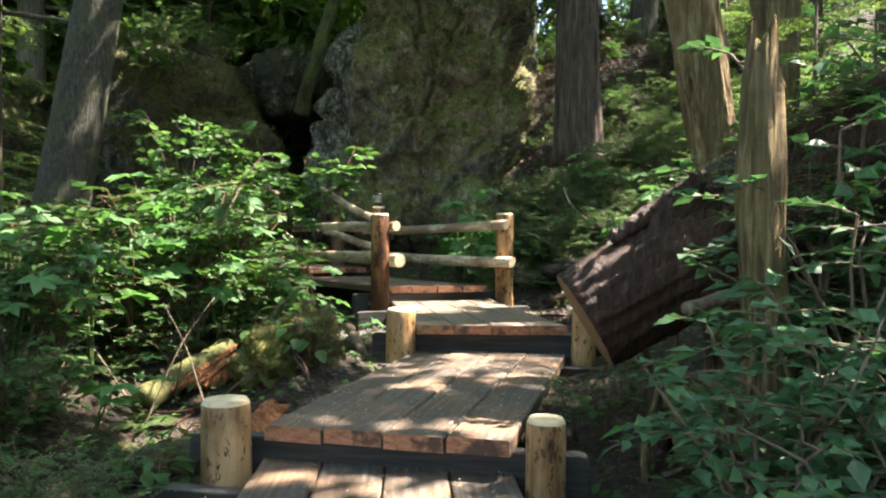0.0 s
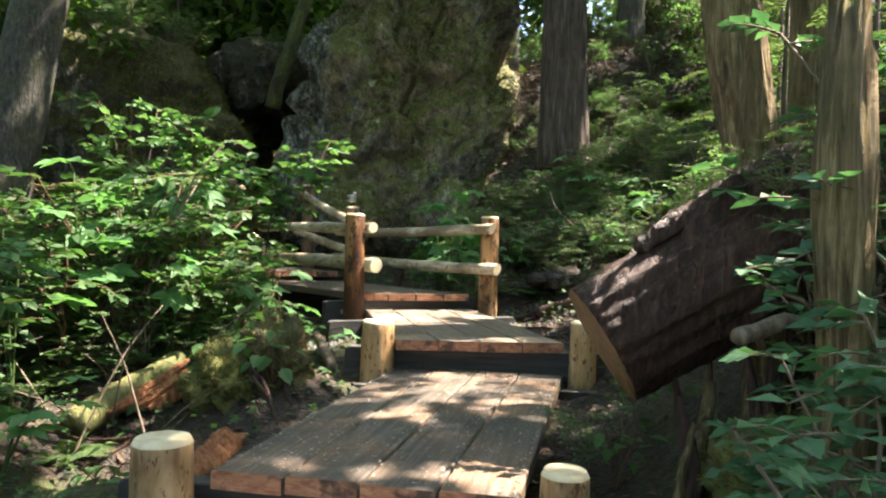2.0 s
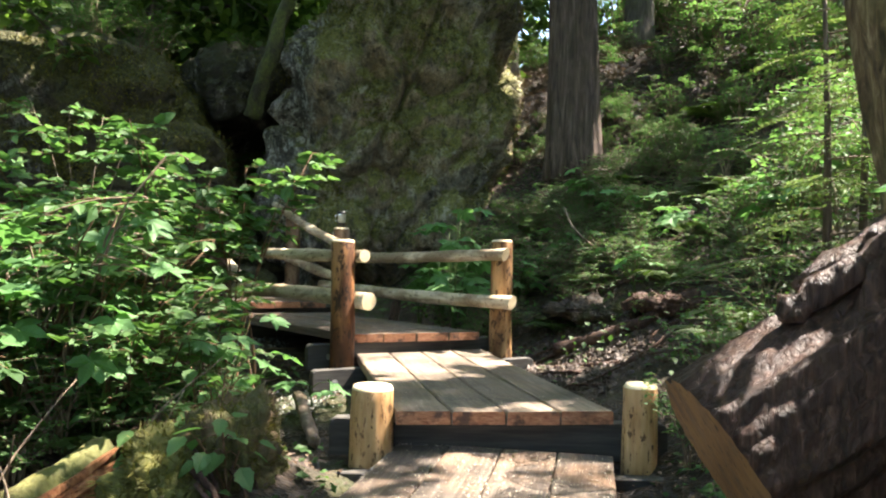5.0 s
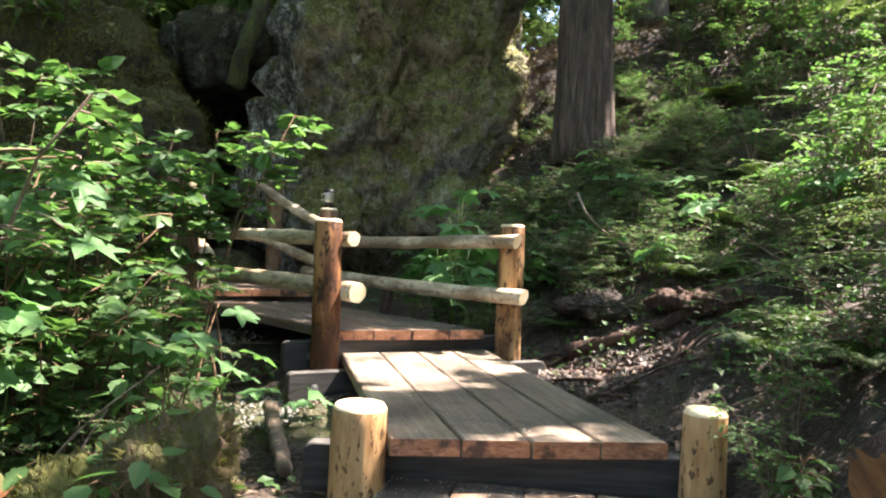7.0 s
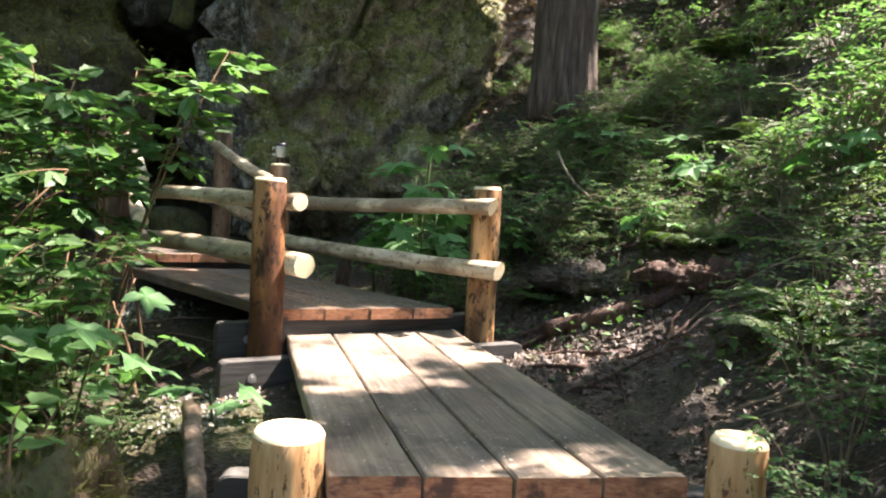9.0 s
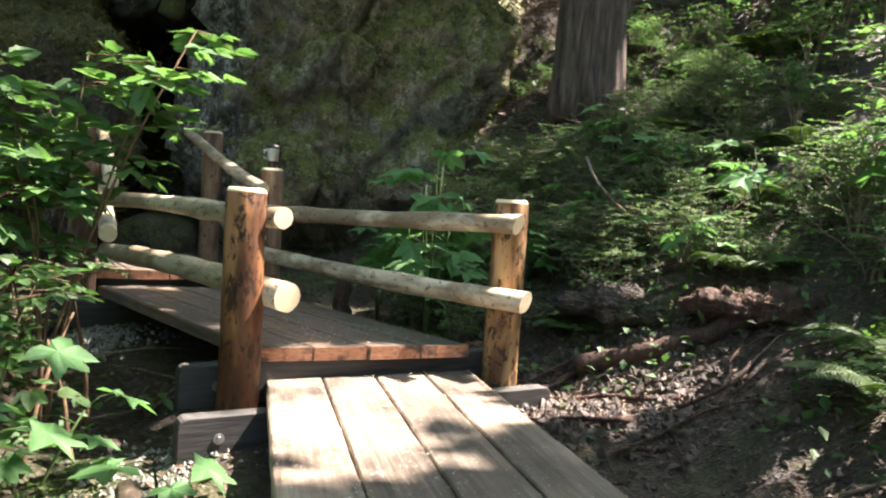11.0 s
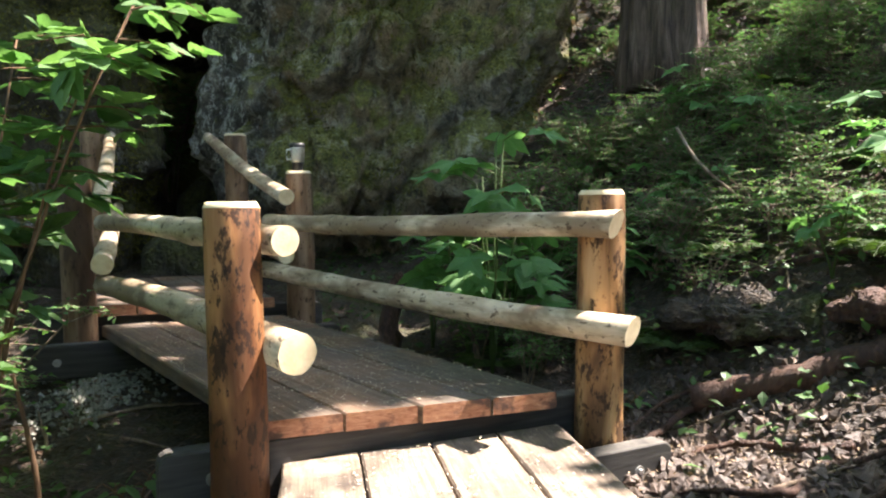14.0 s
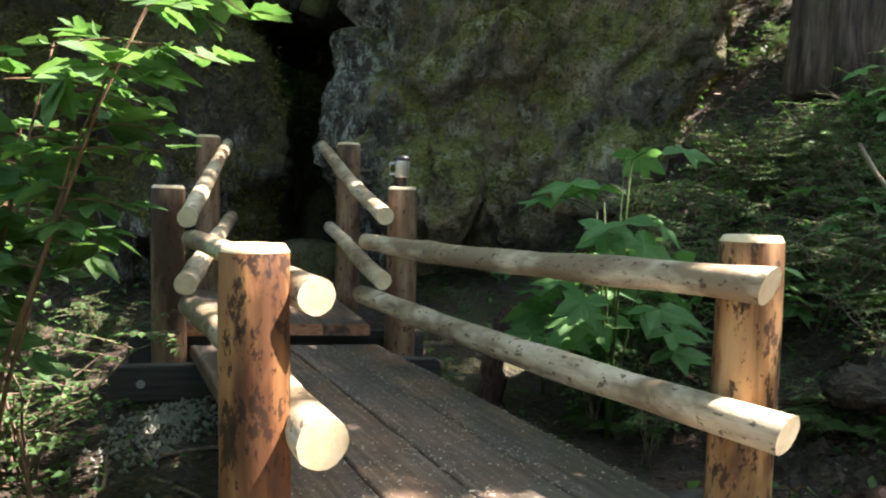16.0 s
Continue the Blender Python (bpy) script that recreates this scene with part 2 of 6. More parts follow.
# second plank wood: worn tan, its colours also raised to paint in sunlight
PLANK, PLANK_WORN_SUNLIT = plank_material("weathered_plank", 0.465, 0.62), plank_material("worn_sunlit_plank", 0.36, 0.6, (0.3, 0.21, 0.14), (0.54, 0.42, 0.3))
END_GRAIN, CUT, BEAM = end_grain_material(), cut_material(), beam_material()
POST_TAN = post_material("peeled_log_tan", (0.25, 0.125, 0.05), (0.43, 0.25, 0.11), (0.56, 0.38, 0.2), (0.08, 0.042, 0.023), True, 0.47)
POST_RED = post_material("peeled_log_red", (0.1, 0.036, 0.015), (0.23, 0.096, 0.036), (0.4, 0.205, 0.085), (0.03, 0.016, 0.01), True, 0.44)
RAIL_PALE = post_material("peeled_rail_pale", (0.34, 0.25, 0.15), (0.54, 0.44, 0.3), (0.74, 0.65, 0.48), (0.12, 0.075, 0.045), False, 0.555)
BARK_GREY = bark_material("grey_bark", (0.012, 0.01, 0.008), (0.052, 0.045, 0.037), (0.14, 0.13, 0.112), 0.3, 2.6, 12.0, 1.0)
ROOT_RED = bark_material("rotten_root", (0.014, 0.007, 0.004), (0.058, 0.027, 0.017), (0.14, 0.075, 0.047), 0.0, 8.0, 3.0, 1.0)
POST_KNOTTY = post_material("peeled_log_knotty", (0.2, 0.095, 0.04), (0.38, 0.2, 0.085), (0.52, 0.33, 0.16), (0.05, 0.026, 0.016), True, 0.415)
BARK_CEDAR = bark_material("cedar_bark", (0.016, 0.009, 0.006), (0.085, 0.055, 0.042), (0.21, 0.15, 0.118), 0.1, 11.0, 1.7)
BARK_FAR = bark_material("conifer_bark", (0.04, 0.033, 0.027), (0.12, 0.1, 0.085), (0.22, 0.195, 0.17), 0.3, 6.0, 2.0)
BARK_MOSSY = bark_material("mossy_dark_bark", (0.012, 0.011, 0.007), (0.035, 0.032, 0.018), (0.08, 0.07, 0.035), 0.9, 4.0, 5.0)
SNAG = bark_material("bleached_snag_wood", (0.035, 0.02, 0.009), (0.2, 0.13, 0.06), (0.52, 0.39, 0.21), 0.35, 14.0, 2.6, 1.0)
LOG_BARK = bark_material("wet_dark_log", (0.012, 0.005, 0.003), (0.058, 0.028, 0.019), (0.18, 0.1, 0.07), 0.03, 14.0, 3.2, 1.0, 0.42, 0.28)
LOG_CUT = post_material("old_sawn_log_face", (0.09, 0.042, 0.017), (0.18, 0.09, 0.035), (0.28, 0.165, 0.07), (0.04, 0.02, 0.012))
MOSS_LOG = bark_material("mossy_log", (0.055, 0.045, 0.018), (0.17, 0.155, 0.05), (0.31, 0.29, 0.12), 0.5, 8.0, 2.0)
ROTTEN = bark_material("rotten_red_wood", (0.1, 0.03, 0.012), (0.34, 0.12, 0.045), (0.58, 0.29, 0.13), 0.0, 10.0, 3.0)
MOSS = bark_material("moss_cushion", (0.035, 0.04, 0.008), (0.11, 0.105, 0.02), (0.22, 0.19, 0.05), 0.5, 1.0, 14.0, 1.0)
POST_DARK = post_material("peeled_log_brown", (0.08, 0.042, 0.022), (0.18, 0.105, 0.06), (0.3, 0.2, 0.125), (0.035, 0.02, 0.014))
# darker rock copy: shade on the wedged stone put into its colour
ROCK_DARK = rock_material("shade_dark_rock", False, 0.45, 0.16)
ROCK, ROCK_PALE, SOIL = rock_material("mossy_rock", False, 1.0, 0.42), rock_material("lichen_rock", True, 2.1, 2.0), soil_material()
TWIG = bark_material("twig_bark", (0.07, 0.05, 0.035), (0.17, 0.12, 0.08), (0.32, 0.25, 0.18), 0.0, 3.0, 8.0, 0.4)
CANE = bark_material("reddish_cane", (0.05, 0.026, 0.013), (0.13, 0.072, 0.034), (0.23, 0.14, 0.072), 0.0, 3.0, 8.0, 0.3)
LEAF = leaf_material("shrub_leaf", (0.03, 0.08, 0.02), (0.105, 0.2, 0.055), 0.45, 0.4)
LEAF_BLUE = leaf_material("bluish_leaf", (0.04, 0.11, 0.05), (0.11, 0.24, 0.1))
LEAF_LIGHT = leaf_material("young_leaf", (0.055, 0.14, 0.04), (0.15, 0.27, 0.09), 0.48, 0.48)
LEAF_BIG = leaf_material("broad_leaf", (0.06, 0.17, 0.05), (0.17, 0.34, 0.12), 0.5, 0.45)
FERN_LEAF = leaf_material("fern_frond", (0.03, 0.06, 0.012), (0.09, 0.15, 0.03), 0.55, 0.3)
NEEDLE = leaf_material("conifer_needles", (0.055, 0.105, 0.03), (0.18, 0.25, 0.08), 0.5, 0.45)
CANOPY = leaf_material("canopy_leaf", (0.035, 0.08, 0.018), (0.15, 0.25, 0.05), 0.5, 0.45)
LITTER = leaf_material("dead_leaf", (0.035, 0.02, 0.012), (0.17, 0.105, 0.06), 0.55, 0.05)
SAWDUST = leaf_material("sawdust", (0.3, 0.24, 0.17), (0.78, 0.7, 0.58), 0.7, 0.05)
CHIP = leaf_material("wood_chip", (0.16, 0.1, 0.055), (0.5, 0.39, 0.26), 0.7, 0.05)
STEEL, BLACK = plain("brushed_steel", (0.7, 0.7, 0.68), 0.25, 1.0), plain("black_plastic", (0.012, 0.012, 0.013), 0.4)
ZINC = plain("galvanised_steel", (0.45, 0.45, 0.44), 0.45, 1.0)
GRAVEL = plain("pale_gravel", (0.2, 0.2, 0.17), 0.9, 0.0, 0.4)


# ---- mesh helpers ----
def put_mesh(name, verts, faces, materials, parent=None, label="", slots=None, smooth=False, place=None):
    me = bpy.data.meshes.new(name)
    me.from_pydata(np.asarray(verts, float).tolist(), [], faces if isinstance(faces, list) else faces.tolist())
    for m in materials if isinstance(materials, (list, tuple)) else [materials]:
        me.materials.append(m)
    if slots is not None:
        me.polygons.foreach_set("material_index", np.asarray(slots, np.int32))
    if smooth:
        me.polygons.foreach_set("use_smooth", np.ones(len(me.polygons), bool))
    me.update()
    ob = new(name, me)
    if parent is not None:
        ob.parent = parent
    if place is not None:
        ob.matrix_basis = place
    if label:
        tagged(ob, label)
    return ob


def holder(name, place, label, category, group="", kind=""):
    ob = new(name)
    ob.empty_display_size = 0.1
    ob.matrix_basis = place
    return tagged(ob, label, category, group, kind)


def tube(points, radii, sides=8, wobble=0.0, rng=None, caps=True, flute=0):
    """A round bar through points. Returns vertices, faces and the index of the first cap face."""
    pts = np.asarray(points, float)
    n = len(pts)
    tan = np.gradient(pts, axis=0)
    tan /= np.linalg.norm(tan, axis=1)[:, None] + 1e-9
    ref = np.array([0.0, 0.0, 1.0]) if abs(tan[:, 2]).mean() < 0.8 else np.array([0.0, 1.0, 0.0])
    side = np.cross(tan, ref)
    side /= np.linalg.norm(side, axis=1)[:, None] + 1e-9
    over = np.cross(side, tan)
    a = np.arange(sides) * 2 * np.pi / sides
    r = np.asarray(radii, float)[:, None] * np.ones((n, sides))
    if wobble:
        r = r * (1 + wobble * (rng.random((1, sides)) - 0.5) + wobble * 0.6 * (rng.random((n, sides)) - 0.5))
    if flute:
        r = r * (1 + 0.12 * np.sin(a * flute)[None] * (0.6 + 0.4 * np.linspace(1, 0, n))[:, None])
    v = pts[:, None] + r[..., None] * (np.cos(a)[None, :, None] * side[:, None] + np.sin(a)[None, :, None] * over[:, None])
    v = v.reshape(-1, 3)
    i, j = np.meshgrid(np.arange(n - 1), np.arange(sides), indexing="ij")
    k = (j + 1) % sides
    f = np.stack([i * sides + j, i * sides + k, (i + 1) * sides + k, (i + 1) * sides + j], -1).reshape(-1, 4).tolist()
    first = len(f)
    if caps:
        f.append(list(range(sides))[::-1])
        f.append(list(range((n - 1) * sides, n * sides)))
    return v, f, first


def joined(pieces):
    """Several (vertices, faces) as one."""
    vs, fs, base = [], [], 0
    for v, f in pieces:
        vs.append(np.asarray(v))
        fs += [[i + base for i in face] for face in f]
        base += len(v)
    return np.concatenate(vs), fs


def leaf_shape(kind):
    """Outline of one leaf of length 1 along y, folded on its midrib: vertices and triangles."""
    if kind == "plain":
        v = [(0, 0, 0), (-0.3, 0.42, 0.07), (0.3, 0.42, 0.07), (0, 0.45, 0), (0, 1, -0.1)]
        f = [(0, 2, 3), (0, 3, 1), (1, 3, 4), (3, 2, 4)]
    elif kind == "blade":
        v = [(0, 0, 0), (-0.3, 0.45, 0.06), (0.3, 0.45, 0.06), (0, 1, -0.08)]
        f = [(0, 2, 1), (1, 2, 3)]
    elif kind == "toothed":
        half = [(0.0, 0.0), (0.28, 0.2), (0.27, 0.3), (0.34, 0.42), (0.26, 0.52), (0.2, 0.72), (0.0, 1.0)]
        v = [(0, y, -0.12 * y * y) for _, y in half]
        n = len(v)
        v += [(x, y, 0.2 * x - 0.12 * y * y) for x, y in half[1:-1]] + [(-x, y, 0.2 * x - 0.12 * y * y) for x, y in half[1:-1]]
        f = []
        for s, off in ((1, n), (-1, 2 * n - 2)):
            rim = [0] + [off + i for i in range(n - 2)] + [n - 1]
            for i in range(n - 1):
                for tri in ((i, rim[i], rim[i + 1]), (i, rim[i + 1], i + 1)):
                    if len(set(tri)) == 3:
                        f.append(tri if s > 0 else tri[::-1])
    else:                                            # five lobes
        v, f = [(0, 0.32, 0)], []
        for a, r in ((-2.75, 0.3), (-2.3, 0.44), (-1.95, 0.62), (-1.65, 0.4), (-1.3, 0.36), (-1.0, 0.5), (-0.75, 0.72), (-0.52, 0.5), (-0.36, 0.42), (-0.15, 0.62), (0, 0.72),
                     (0.15, 0.62), (0.36, 0.42), (0.52, 0.5), (0.75, 0.72), (1.0, 0.5), (1.3, 0.36), (1.65, 0.4), (1.95, 0.62), (2.3, 0.44), (2.75, 0.3), (3.14, 0.2)):
            v.append((r * math.sin(a), 0.32 + r * math.cos(a), 0.06 * math.cos(5 * a) - 0.16 * r * r))
        n = len(v) - 1
        f = [(0, 1 + (i + 1) % n, 1 + i) for i in range(n)]
    return np.array(v, float), np.array(f, int)


SHAPES = {k: leaf_shape(k) for k in ("plain", "blade", "toothed", "lobed")}


def leaves(kind, pos, ahead, up, size, widen=1.0):
    """Many leaves: at pos, pointing ahead, facing up. Returns vertices and triangles."""
    v, f = SHAPES[kind]
    pos, ahead, up, size = (np.asarray(a, float) for a in (pos, ahead, up, size))
    ahead = ahead / (np.linalg.norm(ahead, axis=1)[:, None] + 1e-9)
    side = np.cross(ahead, up)
    side /= np.linalg.norm(side, axis=1)[:, None] + 1e-9
    up = np.cross(side, ahead)
    m = np.stack([side * widen, ahead, up], 1) * size[:, None, None]
    out = pos[:, None] + np.einsum("vk,nkc->nvc", v, m)
    faces = f[None] + (np.arange(len(pos)) * len(v))[:, None, None]
    return out.reshape(-1, 3), faces.reshape(-1, 3)


def unit(rng, n):
    v = rng.normal(size=(n, 3))
    return v / np.linalg.norm(v, axis=1)[:, None]


# ---- ground ----
def ramp_of(v, xs, ys):
    return np.interp(v, xs, ys)


def ground_z(x, y):
    """Height of the forest floor."""
    x, y = np.asarray(x, float), np.asarray(y, float)
    base = ramp_of(y, [-6, 2.5, 4.5, 5.7, 8.5, 11, 13, 16, 22, 40, 90], [0.0, 0.02, 0.1, 0.27, 0.42, 0.55, 0.72, 1.3, 3.0, 6.0, 11.0])
    mid = ramp_of(y, [-6, 3, 5.7, 8.5, 11, 12.7, 16, 30], [-0.2, -0.2, 0.6, 0.4, -1.35, -2.1, -2.2, -1])
    d = x - mid
    begin = ramp_of(y, [-6, 6, 7.5, 8.5, 10, 12], [1.4, 1.3, 1.5, 1.75, 2.1, 2.0])
    right = np.clip(d - begin, 0, None)
    rise = 0.46 * right - 0.010 * np.clip(right - 5, 0, None) ** 1.5
    left = np.clip(-d - 0.95, 0, None)
    rise = rise - 0.1 * np.exp(-((left - 0.7) / 0.5) ** 2) * (left > 0) + 0.15 * np.clip(left - 1.0, 0, 8)
    rise = rise + 1.0 * np.exp(-((x - 3.0) / 0.75) ** 2 / 2 - ((y - 4.4) / 1.2) ** 2 / 2)
    rise = rise + 0.28 * np.exp(-((x + 1.0) / 0.35) ** 2 / 2 - ((y - 5.2) / 0.6) ** 2 / 2)
    rise = rise + ramp_of(y, [11.5, 13.5, 16, 20, 90], [0.0, 0.75, 2.1, 2.3, 2.3]) * np.clip((x - 0.2) / 2.4, 0, 1)
    off = np.clip((np.abs(d) - 0.7) / 0.8, 0, 1)
    bumps = (0.05 * np.sin(2.3 * x + 1.1 * y) * np.sin(1.9 * y - 0.7 * x + 1) + 0.03 * np.sin(5.1 * x + 2) * np.sin(4.3 * y) + 0.014 * np.sin(11 * x + 3 * y) * np.sin(13 * y - 5 * x)) * (0.35 + off)
    return base + rise + bumps


def gz(x, y):
    return float(ground_z(x, y))


def build_ground():
    """One sheet: fine near the path, coarse towards the horizon."""
    xs = np.unique(np.concatenate([np.arange(-7, 7.01, 0.07), -7 - np.cumsum(np.geomspace(0.1, 120, 40)), 7 + np.cumsum(np.geomspace(0.1, 120, 40))]))
    ys = np.unique(np.concatenate([np.arange(-2, 15.01, 0.07), -2 - np.cumsum(np.geomspace(0.1, 120, 40)), 15 + np.cumsum(np.geomspace(0.1, 120, 40))]))
    gx, gy = np.meshgrid(xs, ys)
    far = np.hypot(gx, gy - 6)
    z = ground_z(np.clip(gx, -60, 60), np.clip(gy, -30, 90))
    rng = np.random.default_rng(3)
    z = z + rng.normal(0, 0.012, z.shape) * (far < 12)
    v = np.stack([gx, gy, z], -1).reshape(-1, 3)
    ny, nx = gx.shape
    i, j = np.meshgrid(np.arange(ny - 1), np.arange(nx - 1), indexing="ij")
    f = np.stack([i * nx + j, i * nx + j + 1, (i + 1) * nx + j + 1, (i + 1) * nx + j], -1).reshape(-1, 4)
    return tagged(put_mesh("ground", v, f, SOIL, smooth=True), "dark damp forest floor of soil, litter and moss", "ground", kind="structure")


build_ground()


# ---- boardwalk ----
THICK = 0.078


def plank_shape(corners, lift, rng, steps=16):
    """A sawn plank over four plan corners (front pair, back pair): wavy worn edges and a slightly uneven top."""
    fl, fr, br, bl = (np.asarray(c, float) for c in corners)
    t = np.linspace(0, 1, steps + 1)[:, None]
    left, right = fl + (bl - fl) * t, fr + (br - fr) * t
    side = (right - left) / np.linalg.norm(right - left, axis=1)[:, None]
    left, right = left + side * rng.uniform(0, 0.005, (steps + 1, 1)), right - side * rng.uniform(0, 0.005, (steps + 1, 1))
    ease = rng.uniform(0.005, 0.011, (steps + 1, 1))
    top = THICK + lift + rng.uniform(-0.002, 0.002, steps + 1)
    ring = [(left, 0 * top + lift), (left, top - 0.008), (left + side * ease, top), (right - side * ease, top), (right, top - 0.008), (right, 0 * top + lift)]
    v = np.stack([np.concatenate([p, z[:, None]], 1) for p, z in ring], 1).reshape(-1, 3)
    f = []
    for i in range(steps):
        f += [[i * 6 + k, (i + 1) * 6 + k, (i + 1) * 6 + (k + 1) % 6, i * 6 + (k + 1) % 6] for k in range(6)]
    f += [[5, 4, 3, 2, 1, 0][::-1], [steps * 6 + k for k in (5, 4, 3, 2, 1, 0)]]
    return v, f


def boardwalk(fl, fr, br, bl, z, label, seed, wood):
    """A deck of four long planks lying on cross beams; corners in plan, front to back."""
    rng = np.random.default_rng(seed)
    fl, fr, br, bl = (np.array(p, float) for p in (fl, fr, br, bl))
    mid = (fl + fr + br + bl) / 4
    along = (bl + br - fl - fr) / 2
    turn = math.atan2(along[1], along[0]) - math.pi / 2
    deck = holder("boardwalk_section", pose(mid[0], mid[1], z - THICK, 0, 0, math.degrees(turn)), label, "boardwalk")
    inv = np.array([[math.cos(turn), math.sin(turn)], [-math.sin(turn), math.cos(turn)]])
    gap = 0.0035
    for k in range(4):
        a, b = k / 4, (k + 1) / 4
        side = (fr - fl) / np.linalg.norm(fr - fl) * gap
        d0, d1 = rng.uniform(-0.012, 0.012, 2)
        u = along / np.linalg.norm(along)
        quad = [fl + (fr - fl) * a + side * (k > 0) + u * d0, fl + (fr - fl) * b - side * (k < 3) + u * d0, bl + (br - bl) * b - side * (k < 3) + u * d1, bl + (br - bl) * a + side * (k > 0) + u * d1]
        local = [inv @ (p - mid) for p in quad]
        v, f = plank_shape(local, rng.uniform(-0.003, 0.003), rng)
        centre = v.mean(0)
        slots = [0] * (len(f) - 2) + [1, 1]
        put_mesh("plank", v - centre, f, [wood, END_GRAIN], deck, slots=slots, place=Matrix.Translation(centre))
    return deck


def cross_beam(a, b, z_top, high, thick, label, group):
    """A treated sleeper between two plan points, its upper ends rounded, with a bolt at either end."""
    a, b = np.array(a, float), np.array(b, float)
    length = float(np.linalg.norm(b - a))
    turn = math.degrees(math.atan2(b[1] - a[1], b[0] - a[0]))
    mid = (a + b) / 2
    ob = holder("cross_beam", pose(mid[0], mid[1], z_top - high, 0, 0, turn), label, "beam", group)
    h = length / 2
    r = 0.05
    prof = [(-h, 0), (h, 0), (h, high - r)] + [(h - r + r * math.sin(t), high - r + r * math.cos(t)) for t in (1.2, 0.8, 0.4, 0)]
    prof += [(-h + r - r * math.sin(t), high - r + r * math.cos(t)) for t in (0, 0.4, 0.8, 1.2)] + [(-h, high - r)]
    n = len(prof)
    e = 0.006
    v = []
    for yy, s in ((-thick / 2, 1), (-thick / 2 + e, 0), (thick / 2 - e, 0), (thick / 2, 1)):
        v += [(x - s * e * np.sign(x), yy, zz - (s * e if zz > high / 2 else -s * e)) for x, zz in prof]
    f = [list(range(n)), list(range(3 * n, 4 * n))[::-1]]
    for row in range(3):
        f += [[row * n + k, (row + 1) * n + k, (row + 1) * n + (k + 1) % n, row * n + (k + 1) % n] for k in range(n)]
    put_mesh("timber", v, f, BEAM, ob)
    for s in (-1, 1):
        w, wf, _ = tube([(0, 0, 0), (0, -0.006, 0)], [0.028, 0.028], 12)
        hx, hf, _ = tube([(0, -0.006, 0), (0, -0.02, 0)], [0.016, 0.015], 6)
        bv, bf = joined([(w, wf), (hx, hf)])
        put_mesh("bolt", bv, bf, ZINC, ob, "galvanised bolt and washer", place=Matrix.Translation((s * (h - 0.2), -thick / 2, high * 0.5)))
    return ob


def log_post(x, y, z0, z1, r, material, seed, parent=None, lean=(0, 0)):
    """A peeled log set upright, with a bevelled pale top. Returns the mesh object."""
    rng = np.random.default_rng(seed)
    h = z1 - z0
    zs = np.array([0, 0.15, 0.35, 0.55, 0.75, 0.9]) * (h - 0.03)
    zs = np.append(zs, [h - 0.022, h])
    pts = np.stack([lean[0] * zs / h + 0.004 * np.sin(zs * 4 + seed), lean[1] * zs / h, zs], -1)
    rad = r * (1.05 - 0.07 * zs / h)
    rad[-1] = r * 0.86
    v, f, first = tube(pts, rad, 22, 0.05, rng)
    slots = [0] * (first - 22) + [1] * 22 + [1, 1]
    m = pose(x, y, z0)
    if parent is not None:
        m = parent.matrix_basis.inverted() @ m
    return put_mesh("post", v, f, [material, CUT], parent, slots=slots, smooth=False, place=m)


def shade_round(ob):
    """Smooth sides, sharp cut ends."""
    me = ob.data
    flags = [len(p.vertices) == 4 for p in me.polygons]
    me.polygons.foreach_set("use_smooth", flags)
    return ob


def log_rail(name, a, b, ra, rb, seed, parent, bow=0.02, cut=(0, 0)):
    """A peeled pole between two points, a little crooked and knotty, with sawn ends."""
    rng = np.random.default_rng(seed)
    a, b = np.array(a, float), np.array(b, float)
    t = np.linspace(0, 1, 15)
    off = bow * np.sin(t * math.pi * 1.3 + seed)[:, None] * np.array([0.3, 0.3, 1.0])
    pts = a + (b - a) * t[:, None] + off - off[0] * (1 - t)[:, None] - off[-1] * t[:, None]
    rad = ra + (rb - ra) * t + rng.uniform(-0.0035, 0.0035, len(t))
    for k in rng.integers(2, 13, 3):
        rad[k] *= 1.06
    v, f, first = tube(pts, rad, 18, 0.05, rng)
    u = (b - a) / np.linalg.norm(b - a)
    for end, s in ((0, 1.0), (14, -1.0)):            # slanting saw cuts
        slope = cut[0 if end == 0 else 1]
        ring = slice(end * 18, end * 18 + 18)
        side = (v[ring] - pts[end]) @ np.array([0.7, -0.5, -0.5])
        v[ring] += u * (side * slope * s)[:, None]
    origin = (a + b) / 2
    ob = put_mesh(name, v - origin, f, [RAIL_PALE, CUT], parent, slots=[0] * first + [1, 1], place=parent.matrix_basis.inverted() @ Matrix.Translation(origin))
    return shade_round(ob)


D0 = ((-0.86, 0.2), (0.44, 0.2), (0.44, 3.02), (-0.85, 3.3))
D1 = ((-0.83, 3.25), (0.40, 2.88), (1.25, 5.56), (0.01, 5.94))
D2 = ((-0.01, 5.69), (1.29, 5.69), (0.935, 8.70), (-0.30, 8.27))
D3 = ((-0.36, 8.24), (0.90, 8.61), (-0.71, 10.98), (-1.94, 10.65))
D4 = ((-2.02, 10.62), (-0.76, 10.98), (-1.62, 12.75), (-2.80, 12.40))
Z0, Z1, Z2, Z3, Z4 = 0.205, 0.395, 0.632, 0.815, 0.958
for corners, z, text, seed in (
    (D0, Z0, "lowest boardwalk step of four weathered planks", 11),
    (D1, Z1, "long weathered grey boardwalk step with worn brown patches", 12),
    (D2, Z2, "boardwalk step of four worn planks lying in sun", 13),
    (D3, Z3, "slanting boardwalk section between two log railings", 14),
    (D4, Z4, "last boardwalk section leading to the gap in the rocks", 15),
):
    boardwalk(*corners, z, text, seed, PLANK_WORN_SUNLIT if seed == 13 else PLANK)


